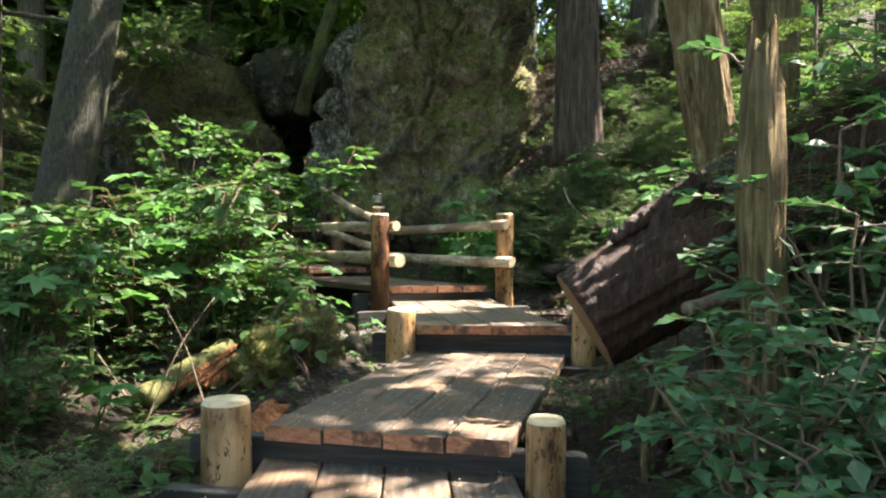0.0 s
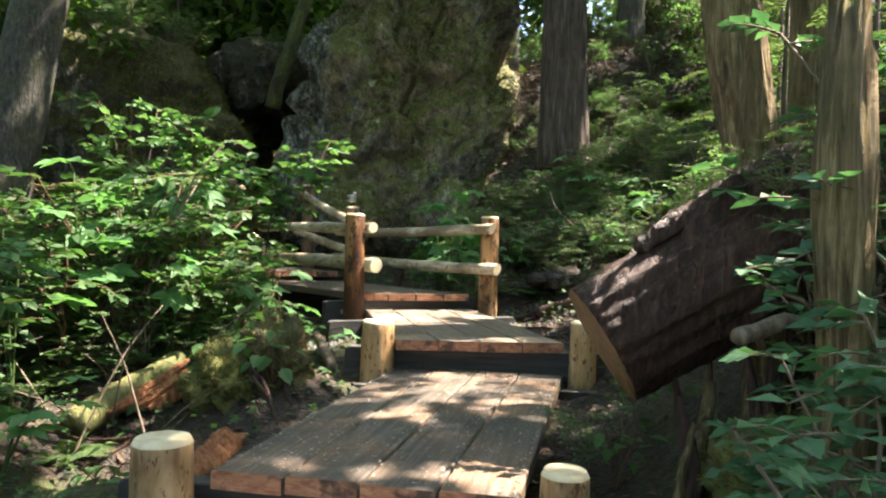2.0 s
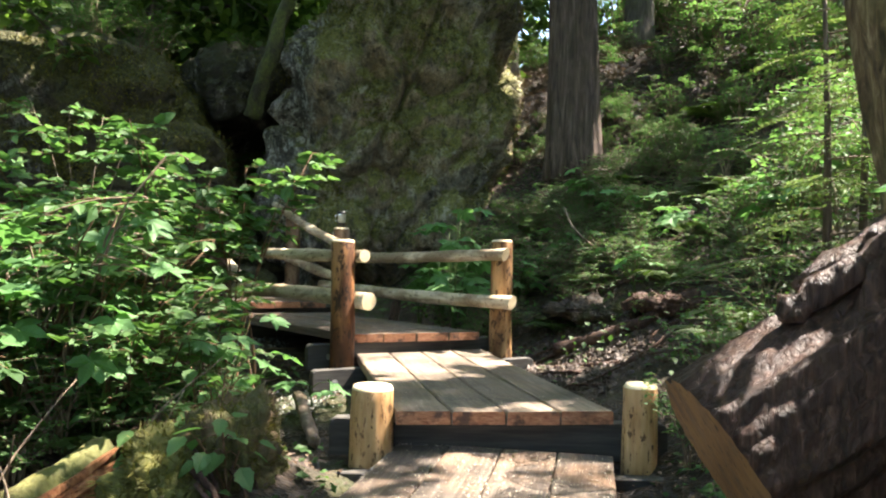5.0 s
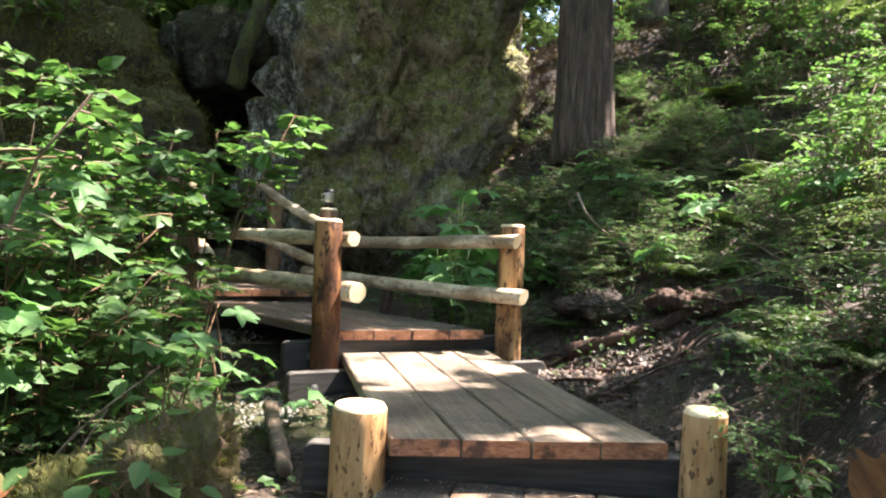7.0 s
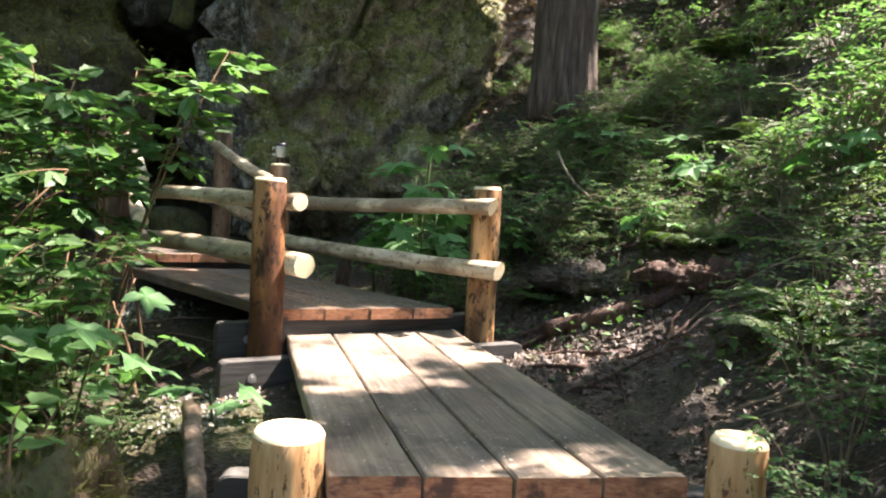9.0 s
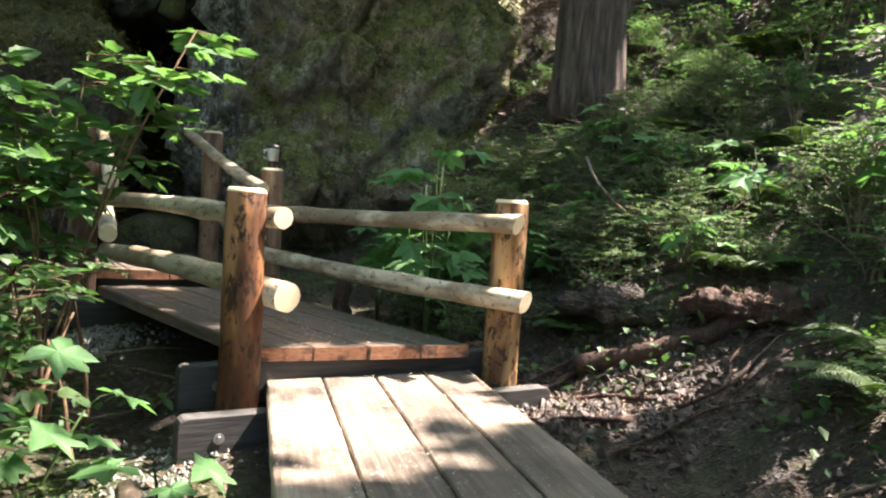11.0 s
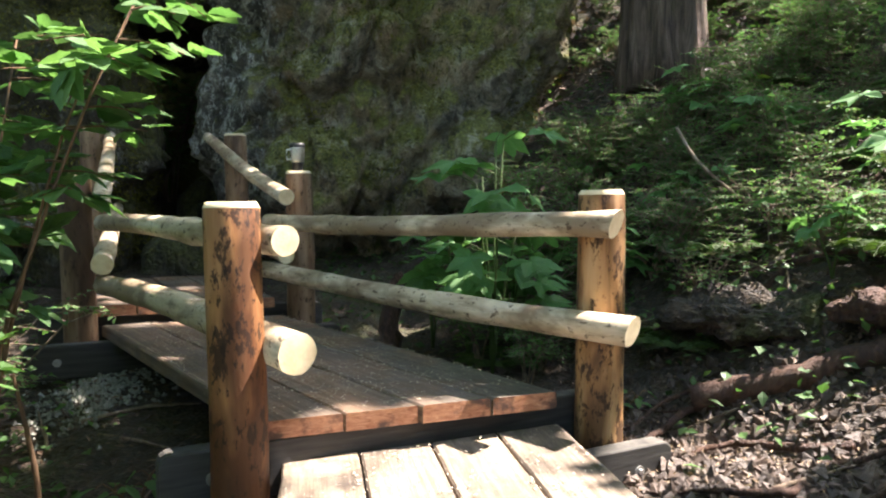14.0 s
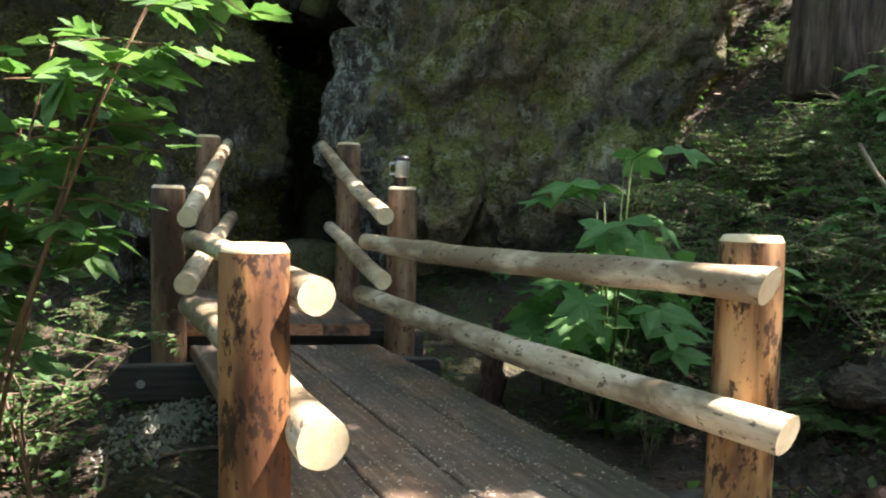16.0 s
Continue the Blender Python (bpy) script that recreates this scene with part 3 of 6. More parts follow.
def joint(pl, pr, z_low, z_high, seed):
    """Two sleepers that clasp a pair of posts: the front one bears the lower deck, the back one the upper."""
    pl, pr = np.array(pl, float), np.array(pr, float)
    u = (pr - pl) / np.linalg.norm(pr - pl)
    n = np.array([-u[1], u[0]])
    for off, z, over in ((-0.165, z_low, 0.34), (0.165, z_high, 0.28)):
        cross_beam(pl + n * off - u * over, pr + n * off + u * (over - 0.08), z - THICK - 0.002, 0.23, 0.1, "dark treated timber sleeper under the boardwalk", "boardwalk sleepers")


P1, P2 = ((-1.02, 3.23), (0.565, 2.83)), ((-0.15, 5.78), (1.41, 5.58))
P3, P4 = ((-0.43, 8.09), (1.145, 8.74)), ((-2.05, 10.57), (-0.58, 11.12))
P5 = ((-2.70, 12.5), (-1.38, 12.62))
joint(*P1, Z0, Z1, 1), joint(*P2, Z1, Z2, 2), joint(*P3, Z2, Z3, 3), joint(*P4, Z3, Z4, 4)
for (x, y), top, r, seed, text in (
    (P1[0], 0.535, 0.125, 21, "thick short peeled post with a pale sawn top"),
    (P1[1], 0.525, 0.094, 22, "slim short peeled post with a pale sawn top"),
    (P2[0], 0.775, 0.127, 23, "short peeled log post beside the sunny planks"),
    (P2[1], 0.815, 0.1, 24, "short peeled log post at the muddy side"),
):
    post = log_post(x, y, gz(x, y) - 0.15, top, r, POST_TAN, seed)
    post.name = "bollard_post"
    tagged(shade_round(post), text, "post", "short boardwalk posts")


def railing(near, far, z_near, z_far, base_near, base_far, r, rails, mats, text, seed):
    rail = holder("log_railing", pose(near[0], near[1], base_near), text, "railing", "log railings")
    for k, ((x, y), b, t) in enumerate(((near, base_near, z_near), (far, base_far, z_far))):
        if t:
            shade_round(log_post(x, y, b, t, r[k], mats[k], seed + k, rail))
    for k, (name, a, b, ra, rb, cut) in enumerate(rails):
        log_rail(name, a, b, ra, rb, seed + 5 + k, rail, 0.018, cut)


railing(P3[0], P4[0], 1.695, 1.90, 0.33, 0.5, (0.104, 0.108), (
    ("top_rail", (-0.235, 8.07, 1.548), (-1.80, 10.38, 1.56), 0.06, 0.056, (0.1, 0)),
    ("bottom_rail", (-0.19, 8.0, 1.138), (-1.79, 10.35, 1.14), 0.078, 0.07, (0.1, 0)),
), (POST_RED, POST_DARK), "peeled log railing with reddish posts and two rails", 31)
railing(P3[1], P4[1], 1.738, 1.93, 0.36, 0.5, (0.111, 0.105), (
    ("top_rail", (1.135, 8.47, 1.585), (-0.79, 10.92, 1.545), 0.061, 0.055, (0.75, 0)),
    ("bottom_rail", (1.20, 8.43, 1.115), (-0.82, 10.92, 1.18), 0.068, 0.062, (0.55, 0)),
), (POST_KNOTTY, POST_DARK), "peeled log railing with a knotty tan post", 41)
railing(P5[0], P4[0], 2.40, 0, 0.7, 0, (0.107, 0.1), (
    ("top_rail", (-1.74, 10.22, 1.695), (-2.62, 12.75, 2.34), 0.058, 0.05, (0, 0)),
    ("bottom_rail", (-1.74, 10.2, 1.29), (-2.58, 12.75, 1.64), 0.068, 0.058, (0, 0)),
), (POST_DARK, POST_DARK), "rising peeled log railing with one post by the rocks", 51)
railing(P5[1], P4[1], 2.355, 0, 0.75, 0, (0.108, 0.1), (
    ("top_rail", (-0.63, 10.8, 1.725), (-1.69, 12.8, 2.34), 0.058, 0.05, (0, 0)),
    ("bottom_rail", (-0.64, 10.8, 1.29), (-1.61, 12.8, 1.56), 0.064, 0.056, (0, 0)),
), (POST_DARK, POST_DARK), "rising peeled log railing beside the large boulder", 61)


# ---- travel mug on the far post ----
def lathe(profile, sides=24):
    v, f = [], []
    for r, z in profile:
        v += [(r * math.cos(k * 2 * math.pi / sides), r * math.sin(k * 2 * math.pi / sides), z) for k in range(sides)]
    for i in range(len(profile) - 1):
        f += [[i * sides + k, i * sides + (k + 1) % sides, (i + 1) * sides + (k + 1) % sides, (i + 1) * sides + k] for k in range(sides)]
    f += [list(range(sides))[::-1], list(range((len(profile) - 1) * sides, len(profile) * sides))]
    return v, f


mug = holder("travel_mug", pose(P4[1][0] - 0.005, P4[1][1], 1.932, 0, 0, 25), "steel travel mug with black base and lid on a post", "mug")
shade_round(put_mesh("base", *lathe([(0.038, 0), (0.04, 0.004), (0.043, 0.06), (0.047, 0.064)]), BLACK, mug))
shade_round(put_mesh("body", *lathe([(0.047, 0.0645), (0.052, 0.08), (0.055, 0.175), (0.055, 0.18)]), STEEL, mug, "brushed steel body"))
shade_round(put_mesh("lid", *lathe([(0.058, 0.1805), (0.06, 0.186), (0.06, 0.2), (0.054, 0.212), (0.02, 0.215)]), BLACK, mug, "black lid"))
hv, hf, _ = tube([(-0.05, 0, 0.165), (-0.085, 0, 0.16), (-0.09, 0, 0.12), (-0.085, 0, 0.085), (-0.05, 0, 0.09)], [0.009] * 5, 8)
put_mesh("handle", hv, hf, STEEL, mug, smooth=True)


# ---- rocks ----
ROCK_MOSS = leaf_material("rock_moss", (0.035, 0.034, 0.008), (0.21, 0.19, 0.038), 0.75, 0.25)


def boulder(name, centre, radii, power, seed, label, level=5, rough=0.16, turn=0.0, tilt=0.0, material=None, tufts=0, flank=-9.0, shear=0.0, under=0.0):
    """A rounded block, split by cracks and ledges."""
    bm = bmesh.new()
    bmesh.ops.create_icosphere(bm, subdivisions=level, radius=1.0)
    off = Vector((seed * 3.7, seed * 1.3, seed * 2.1))
    for v in bm.verts:
        d = v.co.normalized()
        s = (abs(d.x) ** power + abs(d.y) ** power + abs(d.z) ** power) ** (-1 / power)
        p = Vector((d.x * s * radii[0], d.y * s * radii[1], d.z * s * radii[2]))
        n = noise.fractal(p * 0.45 + off, 0.9, 2.1, 5) * rough * 1.6
        bent = Vector((p.x, p.y, p.z * 0.75)) + noise.noise_vector(p * 0.8 + off) * 0.45
        for size, deep in ((0.62, 0.9), (1.5, 0.75), (3.6, 0.6)):      # tilted facets that break at their borders
            q = bent * size + off
            dist, near = noise.voronoi(q)
            n += (q - near[0]).dot(noise.noise_vector(near[0] * 4.3 + off)) * rough * deep * 1.5 / size ** 0.75
            n -= max(0.0, 0.07 - (dist[1] - dist[0])) * rough * 5.0 * deep / size
        n += noise.ridged_multi_fractal(Vector((p.x * 2.6, p.y * 2.6, p.z * 1.1)) + off, 0.9, 2.2, 5, 1.0, 2.0) * rough * 0.2
        n += noise.fractal(p * 8 + off, 0.8, 2.0, 4) * rough * 0.12
        n -= max(0.0, -1.15 - p.z) * under
        v.co = p + d * n + Vector((shear * (p.z - 0.5), 0, 0))
    me = bpy.data.meshes.new(name)
    bm.to_mesh(me)
    bm.free()
    me.materials.append(material or ROCK)
    me.polygons.foreach_set("use_smooth", np.ones(len(me.polygons), bool))
    ob = new(name, me)
    ob.matrix_basis = pose(*centre, tilt, 0, turn)
    if tufts:                                        # moss and small ferns standing on the stone
        rng = np.random.default_rng(seed + 40)
        pts = np.empty(len(me.vertices) * 3)
        nrm = np.empty(len(me.vertices) * 3)
        me.vertices.foreach_get("co", pts), me.vertices.foreach_get("normal", nrm)
        pts, nrm = pts.reshape(-1, 3), nrm.reshape(-1, 3)
        patch = np.sin(pts[:, 0] * 4.3 + 1.9 * np.sin(pts[:, 2] * 2.3)) + np.sin(pts[:, 2] * 3.1 + pts[:, 0] * 2.1) + 2.2 * nrm[:, 2] + 0.35 * pts[:, 2] + 0.3 * pts[:, 0]
        ok = np.flatnonzero((pts[:, 1] < -0.1 * radii[1]) & (pts[:, 2] < 0.97 * radii[2]) & (pts[:, 2] > -0.55 * radii[2]) & (patch > 0.3) & (pts[:, 0] > flank))
        pick = rng.choice(ok, tufts)
        p, u = pts[pick], nrm[pick]
        a = u * 0.5 + unit(rng, tufts) * 0.8 + (0, 0, -0.5)
        v, f = leaves("blade", p + rng.normal(0, 0.05, p.shape) * (1, 0.25, 1) - u * 0.012, a, u + unit(rng, tufts) * 0.5, rng.uniform(0.03, 0.085, tufts), 0.55)
        put_mesh("moss", v, f, ROCK_MOSS, ob, "olive green moss hanging on the stone")["kind"] = "stuff"
    return tagged(ob, label, "boulder")


boulder("boulder", (0.12, 15.75, 3.4), (1.95, 1.95, 4.4), 3.6, 1, "huge upright boulder with moss and pale lichen", 7, 0.36, -6, -4, ROCK_PALE, 24000, -1.0, 0.13, 0.45)
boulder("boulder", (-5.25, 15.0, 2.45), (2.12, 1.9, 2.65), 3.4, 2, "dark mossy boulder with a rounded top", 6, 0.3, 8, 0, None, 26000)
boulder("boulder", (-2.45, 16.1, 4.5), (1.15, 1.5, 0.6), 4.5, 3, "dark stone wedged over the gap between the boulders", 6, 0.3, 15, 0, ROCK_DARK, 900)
boulder("boulder", (-8.3, 14.0, 2.2), (1.8, 1.8, 2.3), 2.8, 4, "low mossy boulder in the shade of the trees", 5, 0.2)
boulder("boulder", (-2.5, 19.0, 2.6), (1.5, 1.0, 2.6), 2.8, 9, "olive mossy stone seen through the gap", 5, 0.15, 0, 0, MOSS, 6000)
boulder("stepping_stone", (-2.3, 14.2, 0.95), (0.5, 0.5, 0.35), 2.8, 5, "dark wet stone lying in the gap between boulders", 4, 0.06)
boulder("stepping_stone", (-2.25, 15.9, 1.35), (0.6, 0.6, 0.7), 2.8, 6, "dark bluish stone at the back of the gap", 4, 0.07)
boulder("stepping_stone", (-1.5, 11.9, gz(-1.5, 11.9) + 0.05), (0.3, 0.25, 0.16), 2.6, 7, "dark flat stone beside the boardwalk", 4, 0.03)
boulder("stepping_stone", (-1.32, 3.55, gz(-1.32, 3.55) + 0.06), (0.3, 0.16, 0.1), 2.4, 8, "pale rounded stone among plants beside the boardwalk", 4, 0.02)


# ---- holes cut in the unseen canopy for sun on chosen spots: x, y, z, radius ----
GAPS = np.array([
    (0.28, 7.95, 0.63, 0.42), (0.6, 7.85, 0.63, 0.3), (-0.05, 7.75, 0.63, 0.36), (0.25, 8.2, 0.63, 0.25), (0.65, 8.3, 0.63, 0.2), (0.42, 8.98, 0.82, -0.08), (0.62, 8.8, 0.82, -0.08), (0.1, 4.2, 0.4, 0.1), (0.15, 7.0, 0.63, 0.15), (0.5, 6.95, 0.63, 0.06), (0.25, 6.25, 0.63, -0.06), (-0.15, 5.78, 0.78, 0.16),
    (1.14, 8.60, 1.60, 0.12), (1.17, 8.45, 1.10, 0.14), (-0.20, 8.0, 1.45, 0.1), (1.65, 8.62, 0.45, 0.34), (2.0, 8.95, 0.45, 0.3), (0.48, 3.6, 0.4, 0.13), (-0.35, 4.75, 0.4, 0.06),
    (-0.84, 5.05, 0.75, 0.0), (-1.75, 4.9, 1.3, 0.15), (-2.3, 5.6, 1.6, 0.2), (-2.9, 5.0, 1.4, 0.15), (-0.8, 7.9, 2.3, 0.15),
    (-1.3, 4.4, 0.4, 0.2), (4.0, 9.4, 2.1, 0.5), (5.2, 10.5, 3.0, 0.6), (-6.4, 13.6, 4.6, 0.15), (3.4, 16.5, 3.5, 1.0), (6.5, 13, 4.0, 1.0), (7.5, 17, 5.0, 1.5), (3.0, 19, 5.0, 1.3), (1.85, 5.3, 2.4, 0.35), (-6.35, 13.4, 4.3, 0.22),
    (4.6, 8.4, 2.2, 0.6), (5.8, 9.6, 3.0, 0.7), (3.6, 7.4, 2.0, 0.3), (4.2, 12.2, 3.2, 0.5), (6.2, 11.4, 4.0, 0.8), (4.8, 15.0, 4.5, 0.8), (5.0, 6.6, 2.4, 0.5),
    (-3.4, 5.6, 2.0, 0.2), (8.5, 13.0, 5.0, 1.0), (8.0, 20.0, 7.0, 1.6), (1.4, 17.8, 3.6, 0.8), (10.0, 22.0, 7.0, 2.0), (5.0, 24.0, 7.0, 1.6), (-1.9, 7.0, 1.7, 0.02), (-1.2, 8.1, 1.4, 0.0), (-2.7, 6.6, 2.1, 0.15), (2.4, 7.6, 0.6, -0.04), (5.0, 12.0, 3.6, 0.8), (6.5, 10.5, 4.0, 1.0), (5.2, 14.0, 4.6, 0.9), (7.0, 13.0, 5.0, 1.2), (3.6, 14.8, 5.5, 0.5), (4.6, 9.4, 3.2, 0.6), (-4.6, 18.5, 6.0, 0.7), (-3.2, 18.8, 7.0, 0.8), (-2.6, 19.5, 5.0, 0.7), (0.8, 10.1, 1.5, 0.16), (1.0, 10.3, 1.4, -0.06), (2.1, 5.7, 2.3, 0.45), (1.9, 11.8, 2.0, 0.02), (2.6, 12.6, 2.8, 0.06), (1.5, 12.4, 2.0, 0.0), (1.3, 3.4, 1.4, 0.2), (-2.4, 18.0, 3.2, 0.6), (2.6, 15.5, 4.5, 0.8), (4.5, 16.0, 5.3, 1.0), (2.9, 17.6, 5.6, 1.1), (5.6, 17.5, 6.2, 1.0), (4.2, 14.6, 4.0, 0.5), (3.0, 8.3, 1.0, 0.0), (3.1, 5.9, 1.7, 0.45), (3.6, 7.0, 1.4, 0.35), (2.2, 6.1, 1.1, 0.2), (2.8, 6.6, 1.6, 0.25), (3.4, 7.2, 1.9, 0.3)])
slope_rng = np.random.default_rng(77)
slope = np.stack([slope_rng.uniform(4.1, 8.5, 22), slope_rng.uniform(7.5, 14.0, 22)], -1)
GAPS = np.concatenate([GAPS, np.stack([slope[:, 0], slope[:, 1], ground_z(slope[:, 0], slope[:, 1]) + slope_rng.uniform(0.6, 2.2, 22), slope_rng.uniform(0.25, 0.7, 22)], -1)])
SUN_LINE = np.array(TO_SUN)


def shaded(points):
    """True where a leaf may hang: outside the holes cut for the chosen sun spots."""
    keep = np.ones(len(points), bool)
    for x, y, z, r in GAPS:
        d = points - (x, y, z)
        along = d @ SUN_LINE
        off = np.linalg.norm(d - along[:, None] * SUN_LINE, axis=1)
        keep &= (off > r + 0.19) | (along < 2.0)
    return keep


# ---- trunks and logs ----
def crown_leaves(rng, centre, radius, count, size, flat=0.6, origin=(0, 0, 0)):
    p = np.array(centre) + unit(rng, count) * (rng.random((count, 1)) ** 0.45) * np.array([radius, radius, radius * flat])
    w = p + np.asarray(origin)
    # leaves that would shade the right slope are thinned to brighten it
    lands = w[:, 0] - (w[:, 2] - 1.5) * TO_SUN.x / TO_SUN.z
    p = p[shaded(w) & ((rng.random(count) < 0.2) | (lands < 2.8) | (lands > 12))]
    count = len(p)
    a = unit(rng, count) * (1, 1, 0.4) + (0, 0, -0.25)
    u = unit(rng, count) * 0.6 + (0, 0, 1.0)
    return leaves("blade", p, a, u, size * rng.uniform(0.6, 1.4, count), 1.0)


def trunk_mesh(base, top, r0, r1, seed, material, parent, sides=20, flute=0, bow=0.1, name="trunk", flare=0.5):
    rng = np.random.default_rng(seed)
    t = np.array([0, 0.02, 0.05, 0.1, 0.2, 0.35, 0.5, 0.65, 0.8, 0.92, 1.0])
    base, top = np.array(base, float), np.array(top, float)
    pts = (top - base) * t[:, None] + bow * np.sin(t * math.pi)[:, None] * np.array([math.cos(seed), math.sin(seed), 0])
    rad = (r0 + (r1 - r0) * t) * (1 + flare * np.exp(-t * 28))
    v, f, _ = tube(pts, rad, sides, 0.08, rng, True, flute)
    return put_mesh(name, v, f, material, parent, smooth=True)


def tree(x, y, height, r, seed, material, label, top=None, flute=0, crown=True, low=0.45, sides=20, leaf=0.16, count=900, spread=2.2, flare=0.5):
    """A trunk with limbs and a ragged crown of leaves in clumps."""
    rng = np.random.default_rng(seed)
    z = gz(x, y) - 0.2
    ob = holder("tree", pose(x, y, z), label, "tree")
    top = top or (rng.uniform(-0.4, 0.4), rng.uniform(-0.4, 0.4), height)
    trunk_mesh((0, 0, 0), top, r, r * 0.35, seed, material, ob, sides, flute, flare=flare)
    limbs, clumps = [], []
    for k in range(16 if crown else 0):
        t = rng.uniform(low, 1.0)
        a = rng.uniform(0, 2 * math.pi)
        reach = spread * (1.25 - t) * rng.uniform(0.5, 1.2) + 0.4
        p0 = np.array(top) * t
        p1 = p0 + np.array([math.cos(a), math.sin(a), 0.1]) * reach * 0.6
        p2 = p0 + np.array([math.cos(a), math.sin(a), -0.25]) * reach
        v, f, _ = tube([p0, p1, p2], [r * 0.18, r * 0.1, 0.01], 6)
        put_mesh("limb", v, f, material, ob, smooth=True)
        limbs.append(k)
        for c in (p1, (p1 + p2) / 2, p2):
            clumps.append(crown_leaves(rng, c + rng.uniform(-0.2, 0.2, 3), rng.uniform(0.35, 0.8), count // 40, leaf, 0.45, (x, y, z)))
    if limbs:
        base = np.cumsum([0] + [len(c[0]) for c in clumps])
        put_mesh("crown", np.concatenate([c[0] for c in clumps]), np.concatenate([c[1] + b for c, b in zip(clumps, base)]), CANOPY, ob)["kind"] = "stuff"
    return ob


def lying_log(name, a, b, r0, r1, seed, mats, label, wob=0.12, sides=26, rows=18):
    rng = np.random.default_rng(seed)
    a, b = np.array(a, float), np.array(b, float)
    t = np.linspace(0, 1, rows)
    pts = (b - a) * t[:, None] + rng.normal(0, 0.008, (rows, 3))
    v, f, first = tube(pts, r0 + (r1 - r0) * t, sides, wob, rng)
    ob = put_mesh(name, v, f, list(mats), slots=[0] * first + [1, 1], place=Matrix.Translation(a))
    return tagged(shade_round(ob), label, "log")


tree(-4.2, 7.8, 11, 0.31, 71, BARK_GREY, "leaning grey-barked tree trunk with knots and lichen", top=(1.8, 0.2, 11), low=0.6, sides=24)
tree(3.22, 13.5, 18, 0.43, 72, BARK_CEDAR, "tall cedar trunk with fluted stringy bark", top=(0.1, 0.2, 18), flute=9, low=0.5, sides=54, flare=0.18)


def fallen_log():
    """The big wet log: a round trunk with a torn upper layer, cracks and a clean sawn end."""
    rng = np.random.default_rng(81)
    a, way = np.array([0.93, 3.60, 0.9]), np.array([1.29, -0.1, 0.78])
    way /= np.linalg.norm(way)
    sides, rows = 96, 60
    side = np.cross(way, (0, 0, 1))
    side /= np.linalg.norm(side)
    over = np.cross(side, way)
    t = np.linspace(0, 2.1, rows)
    ang = np.arange(sides) * 2 * np.pi / sides
    groove = 0.006 * np.sin(ang * 9 + 1) + 0.006 * np.sin(ang * 17) + 0.005 * np.sin(ang * 31 + 2)
    r = 0.3 + 0.012 * t[:, None] + groove[None] * (0.7 + 0.5 * np.sin(t * 2.3))[:, None] + rng.normal(0, 0.005, (rows, sides)) + 0.006 * np.sin(ang * 23 + 3 * np.sin(t * 1.9)[:, None])
    step = (t[:, None] > 0.62 + 0.12 * np.sin(ang * 5)[None]) & (ang[None] > 1.1) & (ang[None] < 2.6)
    r = r + step * 0.06 + step * 0.02 * np.sin(t * 9)[:, None]
    v = (t[:, None, None] * way + r[..., None] * (np.cos(ang)[None, :, None] * side + np.sin(ang)[None, :, None] * over)).reshape(-1, 3)
    i, j = np.meshgrid(np.arange(rows - 1), np.arange(sides), indexing="ij")
    k = (j + 1) % sides
    f = np.stack([i * sides + j, i * sides + k, (i + 1) * sides + k, (i + 1) * sides + j], -1).reshape(-1, 4).tolist()
    n = len(f)
    f += [list(range(sides))[::-1], list(range((rows - 1) * sides, rows * sides))]
    log = holder("fallen_log", Matrix.Translation(a), "large dark wet fallen log with a sawn end", "log")
    shade_round(put_mesh("trunk", v, f, [LOG_BARK, LOG_CUT], log, slots=[0] * n + [1, 1]))
    for q, (s, e, ang0, w) in enumerate(((0.5, 1.9, 1.75, 0.05), (0.75, 2.6, 2.2, 0.06), (0.35, 1.2, 1.3, 0.035))):
        tt = np.linspace(s, e, 20)
        pts = [x * way + (0.35 + 0.012 * x + 0.012 * math.sin(x * 7 + q)) * (math.cos(ang0 + 0.05 * math.sin(x * 4)) * side + math.sin(ang0) * over) for x in tt]
        sv, sf, _ = tube(pts, w * np.concatenate([[0.4], rng.uniform(0.55, 1.3, 18), [0.3]]), 9, 0.7, rng)
        put_mesh("bark_ridge", sv, sf, LOG_BARK, log, "torn ridge of bark", smooth=True)
    pts = [x * way + 0.36 * (math.cos(1.62) * side + math.sin(1.62) * over) for x in np.linspace(1.25, 2.3, 7)]
    sv, sf, _ = tube(pts, [0.02, 0.05, 0.05, 0.06, 0.05, 0.04, 0.02], 7, 0.5, rng)
    put_mesh("bleached_strip", sv, sf, SNAG, log, "pale bleached strip of bare wood", smooth=True)
    return log


fallen_log()


